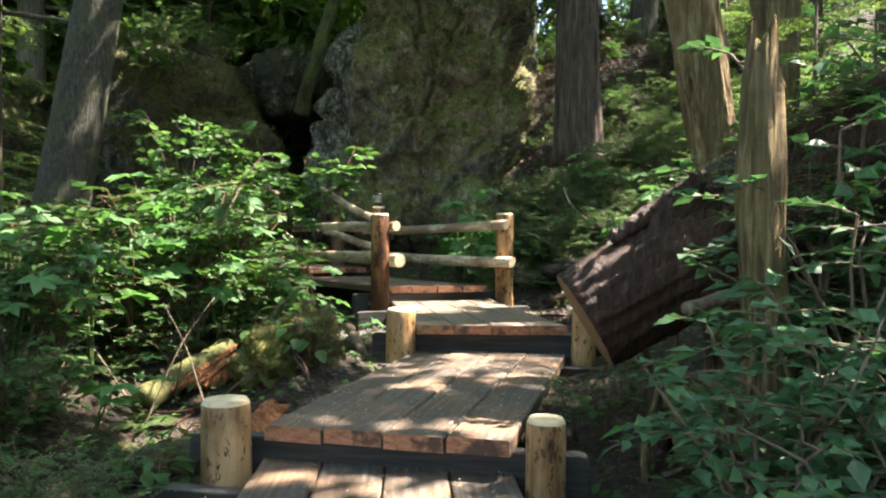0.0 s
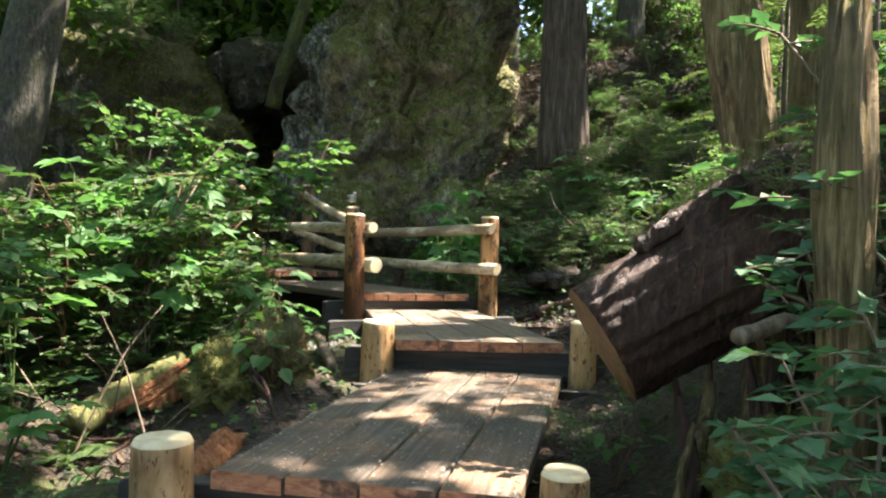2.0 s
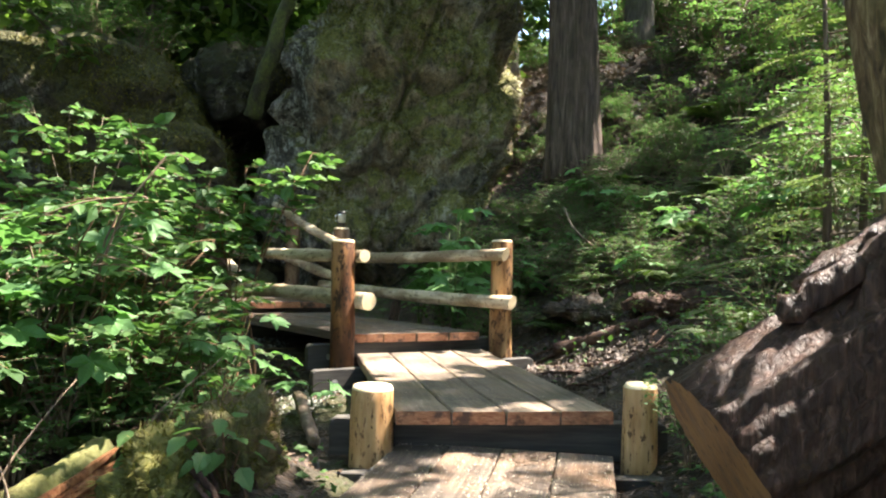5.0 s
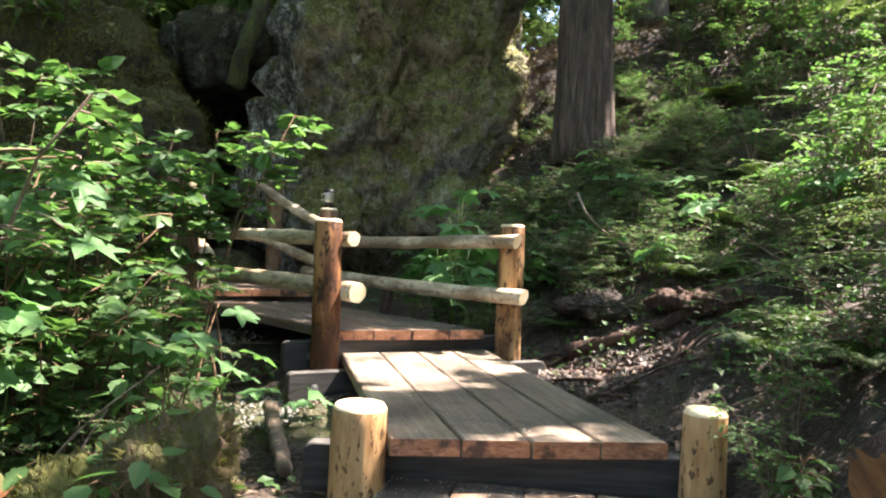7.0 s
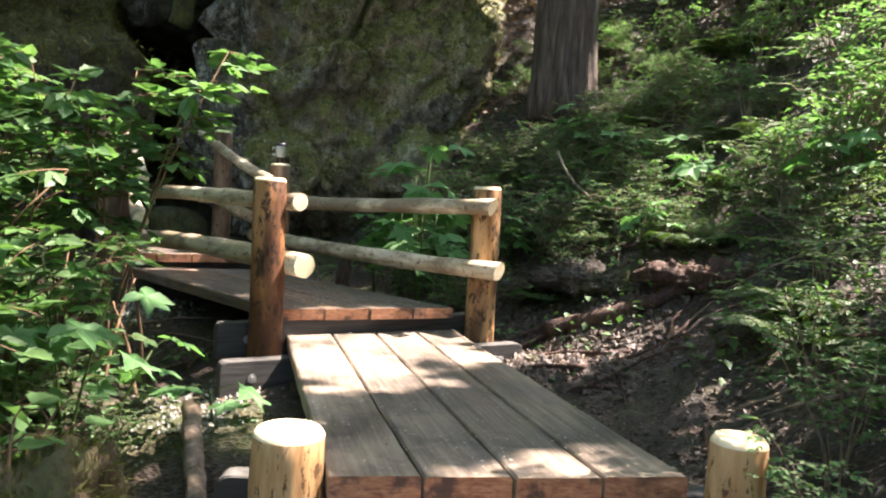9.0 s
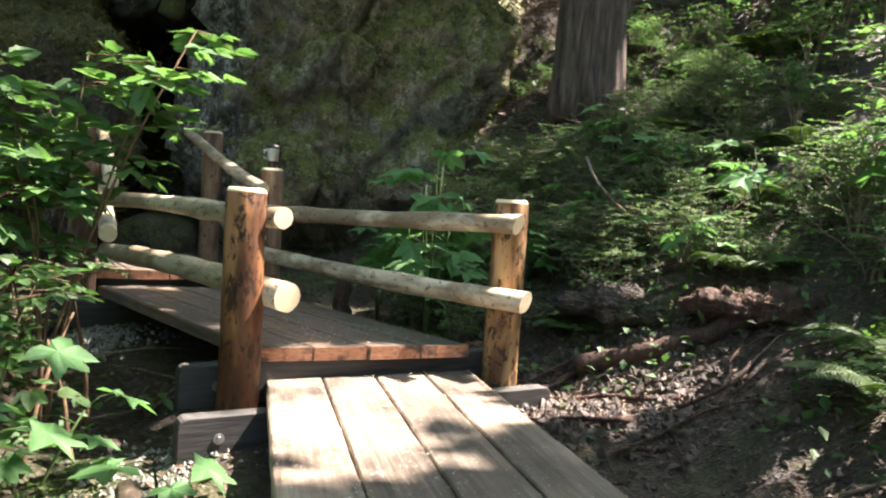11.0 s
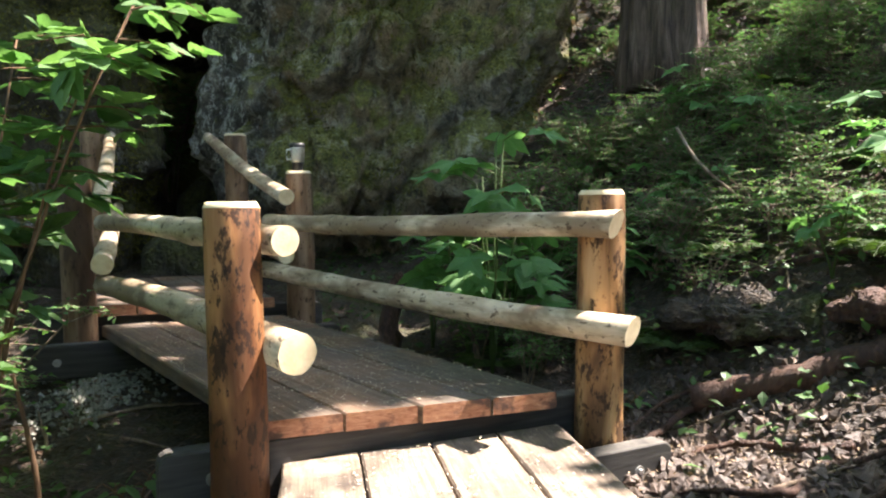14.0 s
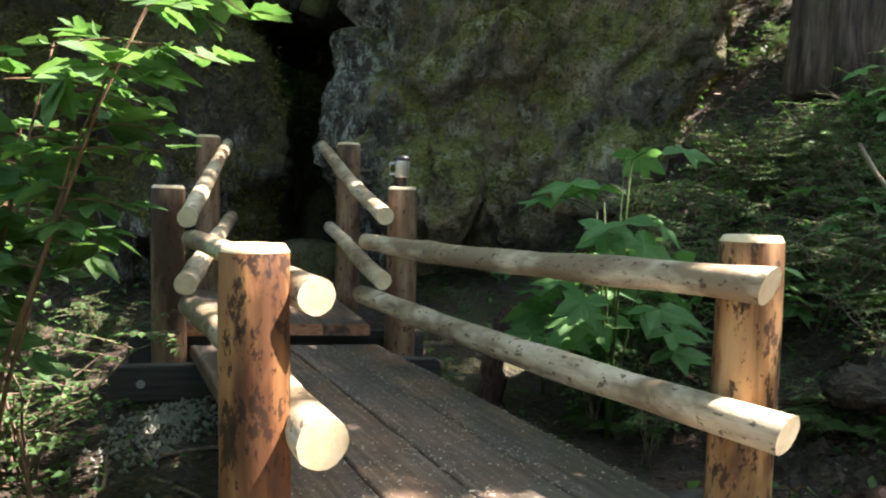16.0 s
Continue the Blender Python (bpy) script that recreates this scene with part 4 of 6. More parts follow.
def snag(x, y, top, r, seed, label, lean=(0, 0)):
    """A dead standing trunk, furrowed, ending in splinters."""
    rng = np.random.default_rng(seed)
    z = gz(x, y) - 0.15
    h = top - z
    ob = holder("snag", pose(x, y, z), label, "dead tree")
    t = np.linspace(0, 1, 12)
    pts = np.stack([lean[0] * t + 0.02 * np.sin(t * 7 + seed), lean[1] * t, h * t], -1)
    v, f, _ = tube(pts, r * (1.25 - 0.4 * t) * (1 + 0.07 * np.sin(t * 11)), 30, 0.45, rng, True, 6)
    v[-26:, 2] += rng.uniform(-0.25, 0.18, 26)
    put_mesh("trunk", v, f, SNAG, ob, smooth=True)
    for k in range(5):
        a = rng.uniform(0, 6.28)
        p = np.array([math.cos(a), math.sin(a), 0]) * r * 0.85
        s0 = rng.uniform(0.1, 0.6)
        q = pts[0] + (pts[-1] - pts[0]) * s0
        q2 = pts[0] + (pts[-1] - pts[0]) * min(1, s0 + rng.uniform(0.3, 0.5))
        sv, sf, _ = tube([q + p * 1.1, (q + q2) / 2 + p, q2 + p * 0.9], [0.012, 0.028, 0.008], 6, 0.3, rng)
        put_mesh("splinter", sv, sf, SNAG, ob, smooth=True)
    return ob


snag(1.44, 2.52, 2.22, 0.085, 301, "slender bleached snag with furrowed bare wood")
snag(2.08, 3.95, 3.9, 0.125, 302, "broken bleached snag leaning over the fallen log", (-0.55, 0.0))
snag(2.4, 4.15, 4.3, 0.125, 303, "furrowed grey-brown snag behind the fallen log", (-0.05, 0.1))


# ---- logs and stump beside the planks ----
def split_log():
    rng = np.random.default_rng(91)
    log = holder("split_log", pose(-2.02, 4.8, max(0.12, gz(-2.02, 4.8) + 0.06)), "mossy log split open, showing orange rotten heartwood", "log")
    end = np.array([0.46, 0.66, 0.3])
    t = np.linspace(0, 1, 14)[:, None]
    v, f, _ = tube(end * t + rng.normal(0, 0.006, (14, 3)), np.linspace(0.1, 0.075, 14), 20, 0.25, rng)
    put_mesh("mossy_half", v, f, MOSS_LOG, log, smooth=True)
    for k in range(6):
        o = np.array([0.12 + 0.022 * k, 0.02 + 0.02 * k, 0.035 - 0.022 * k]) + end * (0.12 + 0.05 * k)
        pts = o + end * np.linspace(0, rng.uniform(0.6, 0.8), 7)[:, None] + rng.normal(0, 0.008, (7, 3))
        sv, sf, _ = tube(pts, rng.uniform(0.026, 0.042) * np.array([0.5, 1, 1, 0.9, 1, 0.8, 0.3]), 7, 0.5, rng)
        put_mesh("rotten_splinter", sv, sf, ROTTEN, log, "crumbling orange wood")


split_log()


def moss_mound(x, y, radii, seed, label, material, dz=0.0, tuft=0, tuft_mat=None):
    """A rotten stump or hump: ragged, with tufts of moss standing on it."""
    bm = bmesh.new()
    bmesh.ops.create_icosphere(bm, subdivisions=5, radius=1.0)
    off = Vector((seed * 1.7, seed, 0.3))
    for v in bm.verts:
        d = v.co.normalized()
        p = Vector((d.x * radii[0], d.y * radii[1], d.z * radii[2]))
        n = noise.fractal(p * 5 + off, 0.8, 2.1, 5) * 0.13 + abs(noise.fractal(Vector((p.x * 16, p.y * 16, p.z * 4)) + off, 0.9, 2.0, 4)) * 0.06
        v.co = p + d * n
    ob = holder("stump", pose(x, y, gz(x, y) + dz), label, "stump")
    me = bpy.data.meshes.new("wood")
    bm.to_mesh(me)
    pts = np.array([v.co[:] for v in bm.verts])
    bm.free()
    me.materials.append(material)
    me.polygons.foreach_set("use_smooth", np.ones(len(me.polygons), bool))
    body = new("wood", me)
    body.parent = ob
    if tuft:
        rng = np.random.default_rng(seed)
        top = pts[pts[:, 2] > -0.1 * radii[2]]
        p = top[rng.integers(0, len(top), tuft)]
        u = p / np.linalg.norm(p, axis=1)[:, None]
        v, f = leaves("blade", p - u * 0.01, u + unit(rng, tuft) * 0.9, unit(rng, tuft), rng.uniform(0.025, 0.065, tuft), 0.22)
        put_mesh("moss", v, f, tuft_mat, ob, "short golden green moss")["kind"] = "stuff"
    return ob


MOSS_TUFT = leaf_material("moss_tuft", (0.06, 0.06, 0.012), (0.22, 0.2, 0.045), 0.7, 0.3)
BROWN_TUFT = leaf_material("root_fibre", (0.03, 0.022, 0.008), (0.12, 0.085, 0.03), 0.8, 0.1)
CRUMBLE = bark_material("crumbling_stump", (0.02, 0.012, 0.006), (0.08, 0.05, 0.022), (0.19, 0.125, 0.055), 0.6, 5.0, 4.0, 1.0)
moss_mound(-1.16, 5.1, (0.2, 0.32, 0.2), 1, "rotten stump covered in golden moss", MOSS, 0.08, 2600, MOSS_TUFT)
moss_mound(-0.86, 5.3, (0.2, 0.3, 0.3), 2, "crumbling brown stump with roots and moss", CRUMBLE, 0.02, 1800, MOSS_TUFT)
moss_mound(-0.92, 5.75, (0.2, 0.28, 0.24), 3, "dark brown mossy root clump", CRUMBLE, 0.06, 1600, MOSS_TUFT)
lying_log("rotten_log", (-1.2, 4.02, gz(-1.2, 4.02) + 0.0), (-0.97, 4.48, gz(-0.97, 4.48) + 0.05), 0.1, 0.08, 94, (ROTTEN, ROTTEN), "short broken log of pale orange rotten wood by the post", 0.3)
moss_mound(1.75, 3.0, (0.5, 0.5, 0.24), 5, "low hump of green moss under the fallen log", MOSS, 0.0, 2600, MOSS_TUFT)
moss_mound(2.6, 9.9, (0.7, 0.5, 0.13), 6, "bare brown earth hump at the foot of the slope", SOIL, -0.1)
moss_mound(3.3, 9.2, (0.6, 0.4, 0.14), 7, "red-brown decayed wood hump on the slope", ROOT_RED, -0.11, 900, BROWN_TUFT)


# ---- shrubs ----
def grow(seed, height, spread, stems, twigs, per_twig, size, kind, droop=0.25, compound=False, thin=1.0, low=0.45, widen=1.0):
    """Stems and leaves of one bush: arching canes, side twigs, leaves in rows along them."""
    rng = np.random.default_rng(seed)
    wood, pos, ahead, up, sizes = [], [], [], [], []
    for _ in range(stems):
        a = rng.uniform(0, 2 * math.pi)
        out = np.array([math.cos(a), math.sin(a), 0]) * spread * rng.uniform(0.25, 1.0)
        h = height * rng.uniform(0.6, 1.05)
        t = np.linspace(0, 1, 6)[:, None]
        pts = out * t ** 1.5 + np.array([0, 0, h]) * (t ** 0.85) + rng.normal(0, 0.025, (6, 3)) * t
        pts = pts + rng.uniform(-0.08, 0.08, 3) * (1, 1, 0)
        cane = [tube(pts, np.linspace(0.011, 0.004, 6) * thin, 5)[:2]]
        for twig in range(twigs):
            s = rng.uniform(low, 1.0) if twig > 1 else 1.0 - 0.05 * twig
            p0 = np.array([np.interp(s, t[:, 0], pts[:, c]) for c in range(3)])
            b = rng.uniform(0, 2 * math.pi)
            reach = spread * rng.uniform(0.25, 0.6)
            way = np.array([math.cos(b), math.sin(b), rng.uniform(-0.05, 0.5)])
            tt = np.linspace(0, 1, 5)[:, None]
            tw = p0 + way * reach * tt - np.array([0, 0, droop * reach]) * tt ** 2
            cane.append(tube(tw, np.linspace(0.0045, 0.002, 5) * thin, 4)[:2])
            n = per_twig
            for k in range(n):
                q = (k + 0.6) / n
                p = np.array([np.interp(q, tt[:, 0], tw[:, c]) for c in range(3)])
                side = np.cross(way, (0, 0, 1)) * (1 if k % 2 else -1)
                d = way * 0.6 + side * (0.9 if k < n - 1 else 0.0) + rng.normal(0, 0.22, 3) + (0, 0, -0.15)
                sz = size * rng.uniform(0.65, 1.25)
                trio = ((0.0, 1.0), (0.9, 0.8), (-0.9, 0.8)) if compound else ((0.0, 1.0),)
                for turn, part_size in trio:
                    c, s2 = math.cos(turn), math.sin(turn)
                    pos.append(p + d / np.linalg.norm(d) * size * (0.25 if compound else 0.05))
                    ahead.append((d[0] * c - d[1] * s2, d[0] * s2 + d[1] * c, d[2]))
                    up.append(rng.normal(0, 0.35, 3) + (0, 0, 1))
                    sizes.append(sz * part_size)
        wood.append(joined(cane))
    return wood, leaves(kind, pos, ahead, up, sizes, widen)


def bush(name, label, leaf_mat, stem_mat, category, seed, **kw):
    wood, (lv, lf) = grow(seed, **kw)
    ob = holder(name, Matrix(), label, category)
    for wv, wf in wood:
        put_mesh("stem", wv, wf, stem_mat, ob, smooth=True)
    put_mesh("foliage", lv, lf, leaf_mat, ob)["kind"] = "stuff"
    return ob


SCATTER = random.Random(5)
PLANTED = set()


def plant(source, x, y, scale=1.0, turn=None, dz=-0.03, lean=(0, 0), z=None):
    """Sets the source itself the first time, a copy after that."""
    m = pose(x, y, (gz(x, y) if z is None else z) + dz, lean[0], lean[1], SCATTER.uniform(0, 360) if turn is None else turn)
    if source.name not in PLANTED:
        PLANTED.add(source.name)
        source.matrix_basis = m
        ob = source
    else:
        source_scale = tuple(source.scale)
        source.scale = (1, 1, 1)
        ob = copy_thing(source, m)
        source.scale = source_scale
    ob.scale = (scale, scale, scale * SCATTER.uniform(0.92, 1.08))
    return ob


BERRY = [bush("berry_bush", "bright green berry bush with toothed leaves on arching canes", LEAF, CANE, "bush", 100 + k, height=1.25, spread=0.75, stems=8, twigs=6, per_twig=4, size=0.12, kind="toothed", compound=True, low=0.15) for k in range(3)]
LIGHT = [bush("young_shrub", "sunlit pale green leafy shrub", LEAF_LIGHT, TWIG, "shrub", 110 + k, height=1.2, spread=0.7, stems=8, twigs=7, per_twig=8, size=0.075, kind="plain") for k in range(2)]
HUCKLE = [bush("huckleberry_shrub", "fine-leaved green shrub on thin twigs", LEAF if k == 2 else LEAF_LIGHT, TWIG, "shrub", 120 + k, height=0.9, spread=0.85, stems=10, twigs=10, per_twig=11, size=0.055, kind="plain", droop=0.1, low=0.2) for k in range(3)]
ELDER = [bush("elder_shrub", "bluish green shrub with long leaflets", LEAF_BLUE, TWIG, "shrub", 130 + k, height=0.85, spread=0.5, stems=9, twigs=6, per_twig=9, size=0.08, kind="plain", low=0.2) for k in range(2)]
TALL = [bush("tall_shrub", "tall shrub with bare lower stems and green leaves on top", LEAF_LIGHT, TWIG, "shrub", 140 + k, height=2.6, spread=0.9, stems=7, twigs=7, per_twig=7, size=0.13, kind="toothed", low=0.75) for k in range(2)]
for k, (x, y, s) in enumerate(((-2.3, 5.3, 0.95), (-2.5, 4.5, 0.85), (-2.15, 5.9, 1.1), (-1.65, 6.4, 0.95), (-2.9, 5.1, 0.95), (-1.95, 7.1, 1.1), (-2.7, 6.5, 1.1), (-3.3, 4.1, 0.8), (-3.6, 6.2, 0.95),
                               (-2.3, 8.0, 1.15), (-2.3, 3.6, 0.6), (-3.3, 7.2, 1.0), (-3.1, 3.2, 0.7), (-1.45, 7.4, 0.8), (-2.9, 9.0, 1.2), (-1.7, 6.0, 0.8), (-4.3, 5.2, 0.85), (-4.9, 8.6, 0.9))):
    plant(BERRY[k % 3], x, y, s)
for k, (x, y, s) in enumerate(((-2.1, 6.0, 1.3), (-3.0, 4.6, 0.9), (-1.9, 5.7, 0.7), (-2.8, 8.9, 1.2), (4.9, 7.4, 1.5), (4.2, 7.0, 1.2), (6.3, 16.0, 1.2), (4.2, 13.9, 0.6), (5.0, 13.6, 0.7), (5.9, 14.0, 0.8), (6.8, 15.2, 0.9), (4.9, 16.4, 0.8), (5.7, 17.2, 0.9), (7.4, 16.4, 1.0), (3.9, 18.2, 0.9), (6.6, 13.2, 1.0), (5.6, 12.4, 0.9), (5.0, 11.6, 0.8), (7.2, 14.2, 1.0), (4.6, 15.4, 0.7), (5.4, 14.9, 0.7), (2.2, 15.6, 0.5), (4.0, 17.0, 0.8), (6.4, 12.0, 1.5), (5.2, 10.0, 1.5), (4.55, 9.1, 1.15), (5.1, 9.6, 1.4), (4.2, 9.5, 0.9), (3.8, 8.4, 0.7), (4.7, 8.6, 1.2), (1.95, 5.75, 0.5), (2.5, 6.7, 0.6), (1.0, 9.9, 0.42), (0.75, 10.2, 0.5), (1.62, 5.35, 0.42), (0.98, 3.95, 0.42), (1.35, 4.35, 0.5),
                               (7.5, 14.0, 2.2), (5.6, 18.5, 1.6), (8.5, 18.0, 2.6), (6.5, 20.0, 2.6), (2.3, 19.5, 1.5), (-6.5, 12.0, 1.6), (6.4, 14.6, 1.2), (-3.6, 17.5, 2.0), (-2.4, 17.2, 1.6))):
    plant(LIGHT[k % 2], x, y, s)
HUCK = [(-1.55, 5.9, 0.42), (-2.0, 5.4, 0.5), (-1.35, 6.1, 0.4), (-2.4, 4.1, 0.45), (-1.6, 6.7, 0.5), (-2.7, 4.4, 0.5), (-1.1, 7.1, 0.4), (-2.9, 3.7, 0.5), (1.15, 10.2, 0.5), (1.25, 10.8, 0.55), (0.95, 11.3, 0.5), (-1.5, 2.9, 0.35), (-1.75, 3.3, 0.45), (-2.0, 3.2, 0.5), (-1.5, 2.3, 0.35), (-2.1, 2.5, 0.5), (-2.6, 3.7, 0.6), (-1.25, 2.7, 0.28), (-3.2, 2.4, 0.7), (-2.6, 1.9, 0.5), (-2.3, 2.7, 0.45), (-1.8, 2.3, 0.4), (-2.7, 3.0, 0.55), (-3.9, 5.0, 0.75), (-2.2, 9.4, 0.9), (1.9, 11.2, 0.6), (2.7, 11.6, 0.7), (1.3, 11.6, 0.55), (3.4, 10.8, 0.7), (2.2, 12.4, 0.7), (3.9, 11.6, 0.45), (4.5, 9.8, 0.75), (3.9, 8.9, 0.7),
        (4.6, 12.9, 0.45), (1.3, 12.6, 0.7), (5.6, 9.1, 1.2), (5.5, 7.4, 1.3), (3.5, 6.6, 0.9), (4.5, 5.6, 1.2), (0.8, 12.2, 0.5), (2.7, 6.2, 0.8), (1.6, 10.2, 0.5), (2.3, 10.2, 0.6), (-5.2, 12.4, 0.5), (-6.4, 10.2, 1.0), (-3.4, 12.0, 0.5)]
rng_h = random.Random(8)
for k in range(36):                                  # the slope and the wood behind
    x = rng_h.uniform(2.0, 11.0)
    y, s = rng_h.uniform(9.0, 22.0), rng_h.uniform(0.9, 1.6)
    if x > 6.0 or y > 18.0:
        HUCK.append((x, y, s))
for k in range(115):                                 # low growth on the slope, thinner higher up
    x, y, s = rng_h.uniform(1.2, 6.2), 9.4 + 6.2 * rng_h.random() ** 1.5, rng_h.uniform(0.4, 0.8)
    if x > 3.1 - 0.9 * (y - 9.4) and not (y > 12.8 and rng_h.random() < 0.35):
        HUCK.append((x, y, s if y < 12.5 and x < 3.4 else s * 0.6))
for k in range(40):                                  # closer growth below the cedar
    HUCK.append((rng_h.uniform(1.6, 4.8), rng_h.uniform(11.2, 13.5), rng_h.uniform(0.45, 0.75)))
for k in range(26):
    HUCK.append((rng_h.uniform(-12.0, -5.6), rng_h.uniform(5.0, 20.0), rng_h.uniform(0.9, 1.5)))
for k, (x, y, s) in enumerate(HUCK):
    if not (abs(x - 3.22) < 0.6 and abs(y - 13.4) < 0.8):
        plant(HUCKLE[k % 3], x, y, s)
for k, (x, y, s) in enumerate(((1.12, 1.8, 1.1), (1.45, 2.1, 1.15), (1.05, 1.2, 0.8), (1.85, 2.5, 1.35), (1.9, 3.0, 1.5), (1.5, 1.5, 1.0), (1.25, 2.45, 0.8), (2.5, 3.4, 1.7), (-2.9, 2.6, 0.6), (3.0, 2.5, 1.4), (2.3, 1.9, 1.2), (3.3, 3.9, 1.5), (-1.9, 1.9, 0.5))):
    plant(ELDER[k % 2], x, y, s)
for k, (x, y, s, turn) in enumerate(((-2.75, 8.2, 0.86, 40), (-3.0, 10.4, 0.55, 10))):
    plant(TALL[k % 2], x, y, s, turn)
SALMON = [bush("salmonberry_bush", "tall bush with fresh green toothed leaflets on brown canes", LEAF_LIGHT, CANE, "bush", 150 + k, height=2.3, spread=0.6, stems=5, twigs=9, per_twig=4, size=0.15, kind="toothed", compound=True, low=0.5) for k in range(2)]
for k, (x, y, s, turn) in enumerate(((-1.4, 8.0, 1.0, 0), (-1.85, 7.6, 0.95, 70), (-1.9, 8.8, 1.0, 160), (-2.2, 6.4, 0.72, 30))):
    plant(SALMON[k % 2], x, y, s, turn, -0.03, (0, 4 if k == 0 else 0))


for k, (x, y, z, s) in enumerate(((1.62, 3.25, 1.62, 0.3), (1.95, 3.3, 1.8, 0.35), (1.78, 3.0, 1.3, 0.4), (-5.9, 14.2, 5.1, 0.8), (-4.9, 14.3, 5.2, 0.9), (-4.3, 14.5, 5.0, 0.8), (-6.6, 14.6, 5.0, 1.1), (-5.3, 15.2, 5.3, 1.2), (-2.5, 15.0, 5.05, 0.6), (-4.3, 15.6, 5.2, 1.1))):
    plant(HUCKLE[k % 3], x, y, s, None, -0.03, (0, 0), z)


# ---- broad-leaved plants, leaf by leaf ----
LOBED = put_mesh("leaf", *leaves("lobed", [(0, 0, 0)], [(0, 1, 0)], [(0, 0, 1)], [1.0]), LEAF_BIG)
OVAL = put_mesh("leaf", *leaves("toothed", [(0, 0, 0)], [(0, 1, 0)], [(0, 0, 1)], [1.0], 1.15), LEAF_LIGHT)
LOBED_MESH, OVAL_MESH = LOBED.data, OVAL.data
bpy.data.objects.remove(LOBED), bpy.data.objects.remove(OVAL)


def broad_plant(name, x, y, stalks, mesh, label, seed, size, stalk_mat, height, spread, per=4, z=None):
    """Upright stalks that carry large single leaves."""
    rng = np.random.default_rng(seed)
    ob = holder(name, pose(x, y, (gz(x, y) if z is None else z) - 0.02), label, "plant")
    for _ in range(stalks):
        a = rng.uniform(0, 6.28)
        out = np.array([math.cos(a), math.sin(a), 0]) * spread * rng.uniform(0.2, 0.8)
        h = height * rng.uniform(0.6, 1.0)
        t = np.linspace(0, 1, 5)[:, None]
        pts = out * t ** 1.4 + np.array([0, 0, h]) * t
        put_mesh("stalk", *tube(pts, np.linspace(0.009, 0.005, 5), 6)[:2], stalk_mat, ob, smooth=True)
        for k in range(per):
            s = 1.0 - 0.5 * k / per
            p = np.array([np.interp(s, t[:, 0], pts[:, c]) for c in range(3)])
            b = a + k * 2.4 + rng.uniform(-0.4, 0.4)
            q = p + np.array([math.cos(b), math.sin(b), 0.35]) * size * 0.7
            put_mesh("petiole", *tube([p, (p + q) / 2 + (0, 0, 0.02), q], [0.004, 0.0035, 0.003], 5)[:2], stalk_mat, ob, smooth=True)
            leaf = new("leaf", mesh)
            leaf.parent = ob
            sz = size * rng.uniform(0.75, 1.2)
            m = pose(*q, rng.uniform(-45, 6), rng.uniform(-18, 18), math.degrees(b) - 90)
            leaf.matrix_basis = m @ Matrix.Diagonal((sz, sz, sz, 1))
    return ob


for k, (x, y, n, s, h, w) in enumerate(((0.8, 10.05, 5, 0.3, 1.6, 0.3), (0.68, 10.4, 6, 0.28, 1.05, 0.36), (1.0, 10.5, 4, 0.26, 0.75, 0.36), (0.45, 10.9, 3, 0.22, 0.7, 0.3), (-2.35, 4.75, 3, 0.26, 1.25, 0.3), (-3.1, 4.0, 3, 0.26, 1.2, 0.4), (-1.7, 5.75, 3, 0.22, 1.1, 0.35),
                                        (-1.35, 6.5, 2, 0.22, 1.0, 0.3), (4.3, 9.0, 3, 0.3, 1.2, 0.5), (3.8, 10.2, 3, 0.26, 0.9, 0.4), (2.9, 9.7, 2, 0.2, 0.5, 0.25), (-1.15, 7.3, 2, 0.2, 0.45, 0.3), (-0.62, 7.25, 1, 0.2, 0.32, 0.1), (-2.0, 3.9, 2, 0.2, 0.7, 0.3), (-3.0, 5.0, 4, 0.27, 1.45, 0.4), (-2.3, 5.6, 4, 0.26, 1.5, 0.4), (-2.7, 4.3, 3, 0.24, 1.2, 0.35), (-1.9, 6.2, 4, 0.24, 1.5, 0.35), (-3.6, 4.7, 3, 0.28, 1.3, 0.4), (-1.25, 6.9, 3, 0.2, 1.15, 0.3), (1.75, 10.9, 3, 0.2, 0.5, 0.3), (2.5, 11.3, 3, 0.22, 0.6, 0.3), (3.4, 11.4, 3, 0.24, 0.7, 0.3), (3.1, 12.3, 3, 0.22, 0.6, 0.3))):
    broad_plant("broad_leaf_plant", x, y, n, LOBED_MESH, "plant with large lobed green leaves on upright stalks", 400 + k, s, FERN_LEAF, h, w)
for k, (x, y, n, s, h, w) in enumerate(((-0.84, 5.02, 3, 0.12, 0.42, 0.25), (-1.2, 6.0, 3, 0.13, 0.6, 0.3), (-1.0, 5.6, 3, 0.12, 0.5, 0.25), (-0.95, 6.0, 3, 0.11, 0.45, 0.25), (-1.25, 5.4, 3, 0.12, 0.5, 0.25), (-1.45, 6.4, 3, 0.13, 0.6, 0.3), (-1.5, 3.7, 3, 0.11, 0.3, 0.25), (-1.35, 3.15, 3, 0.1, 0.25, 0.25), (1.1, 3.85, 3, 0.09, 0.35, 0.2), (-1.6, 2.75, 3, 0.1, 0.28, 0.25),
                                        (1.66, 5.3, 3, 0.09, 0.38, 0.2), (1.2, 9.2, 2, 0.08, 0.15, 0.15), (1.5, 9.5, 2, 0.08, 0.14, 0.15), (-1.0, 8.6, 2, 0.09, 0.2, 0.15))):
    broad_plant("leafy_sprig", x, y, n, OVAL_MESH, "low sprig of pale green pointed oval leaves", 430 + k, s, CANE, h, w, 6)


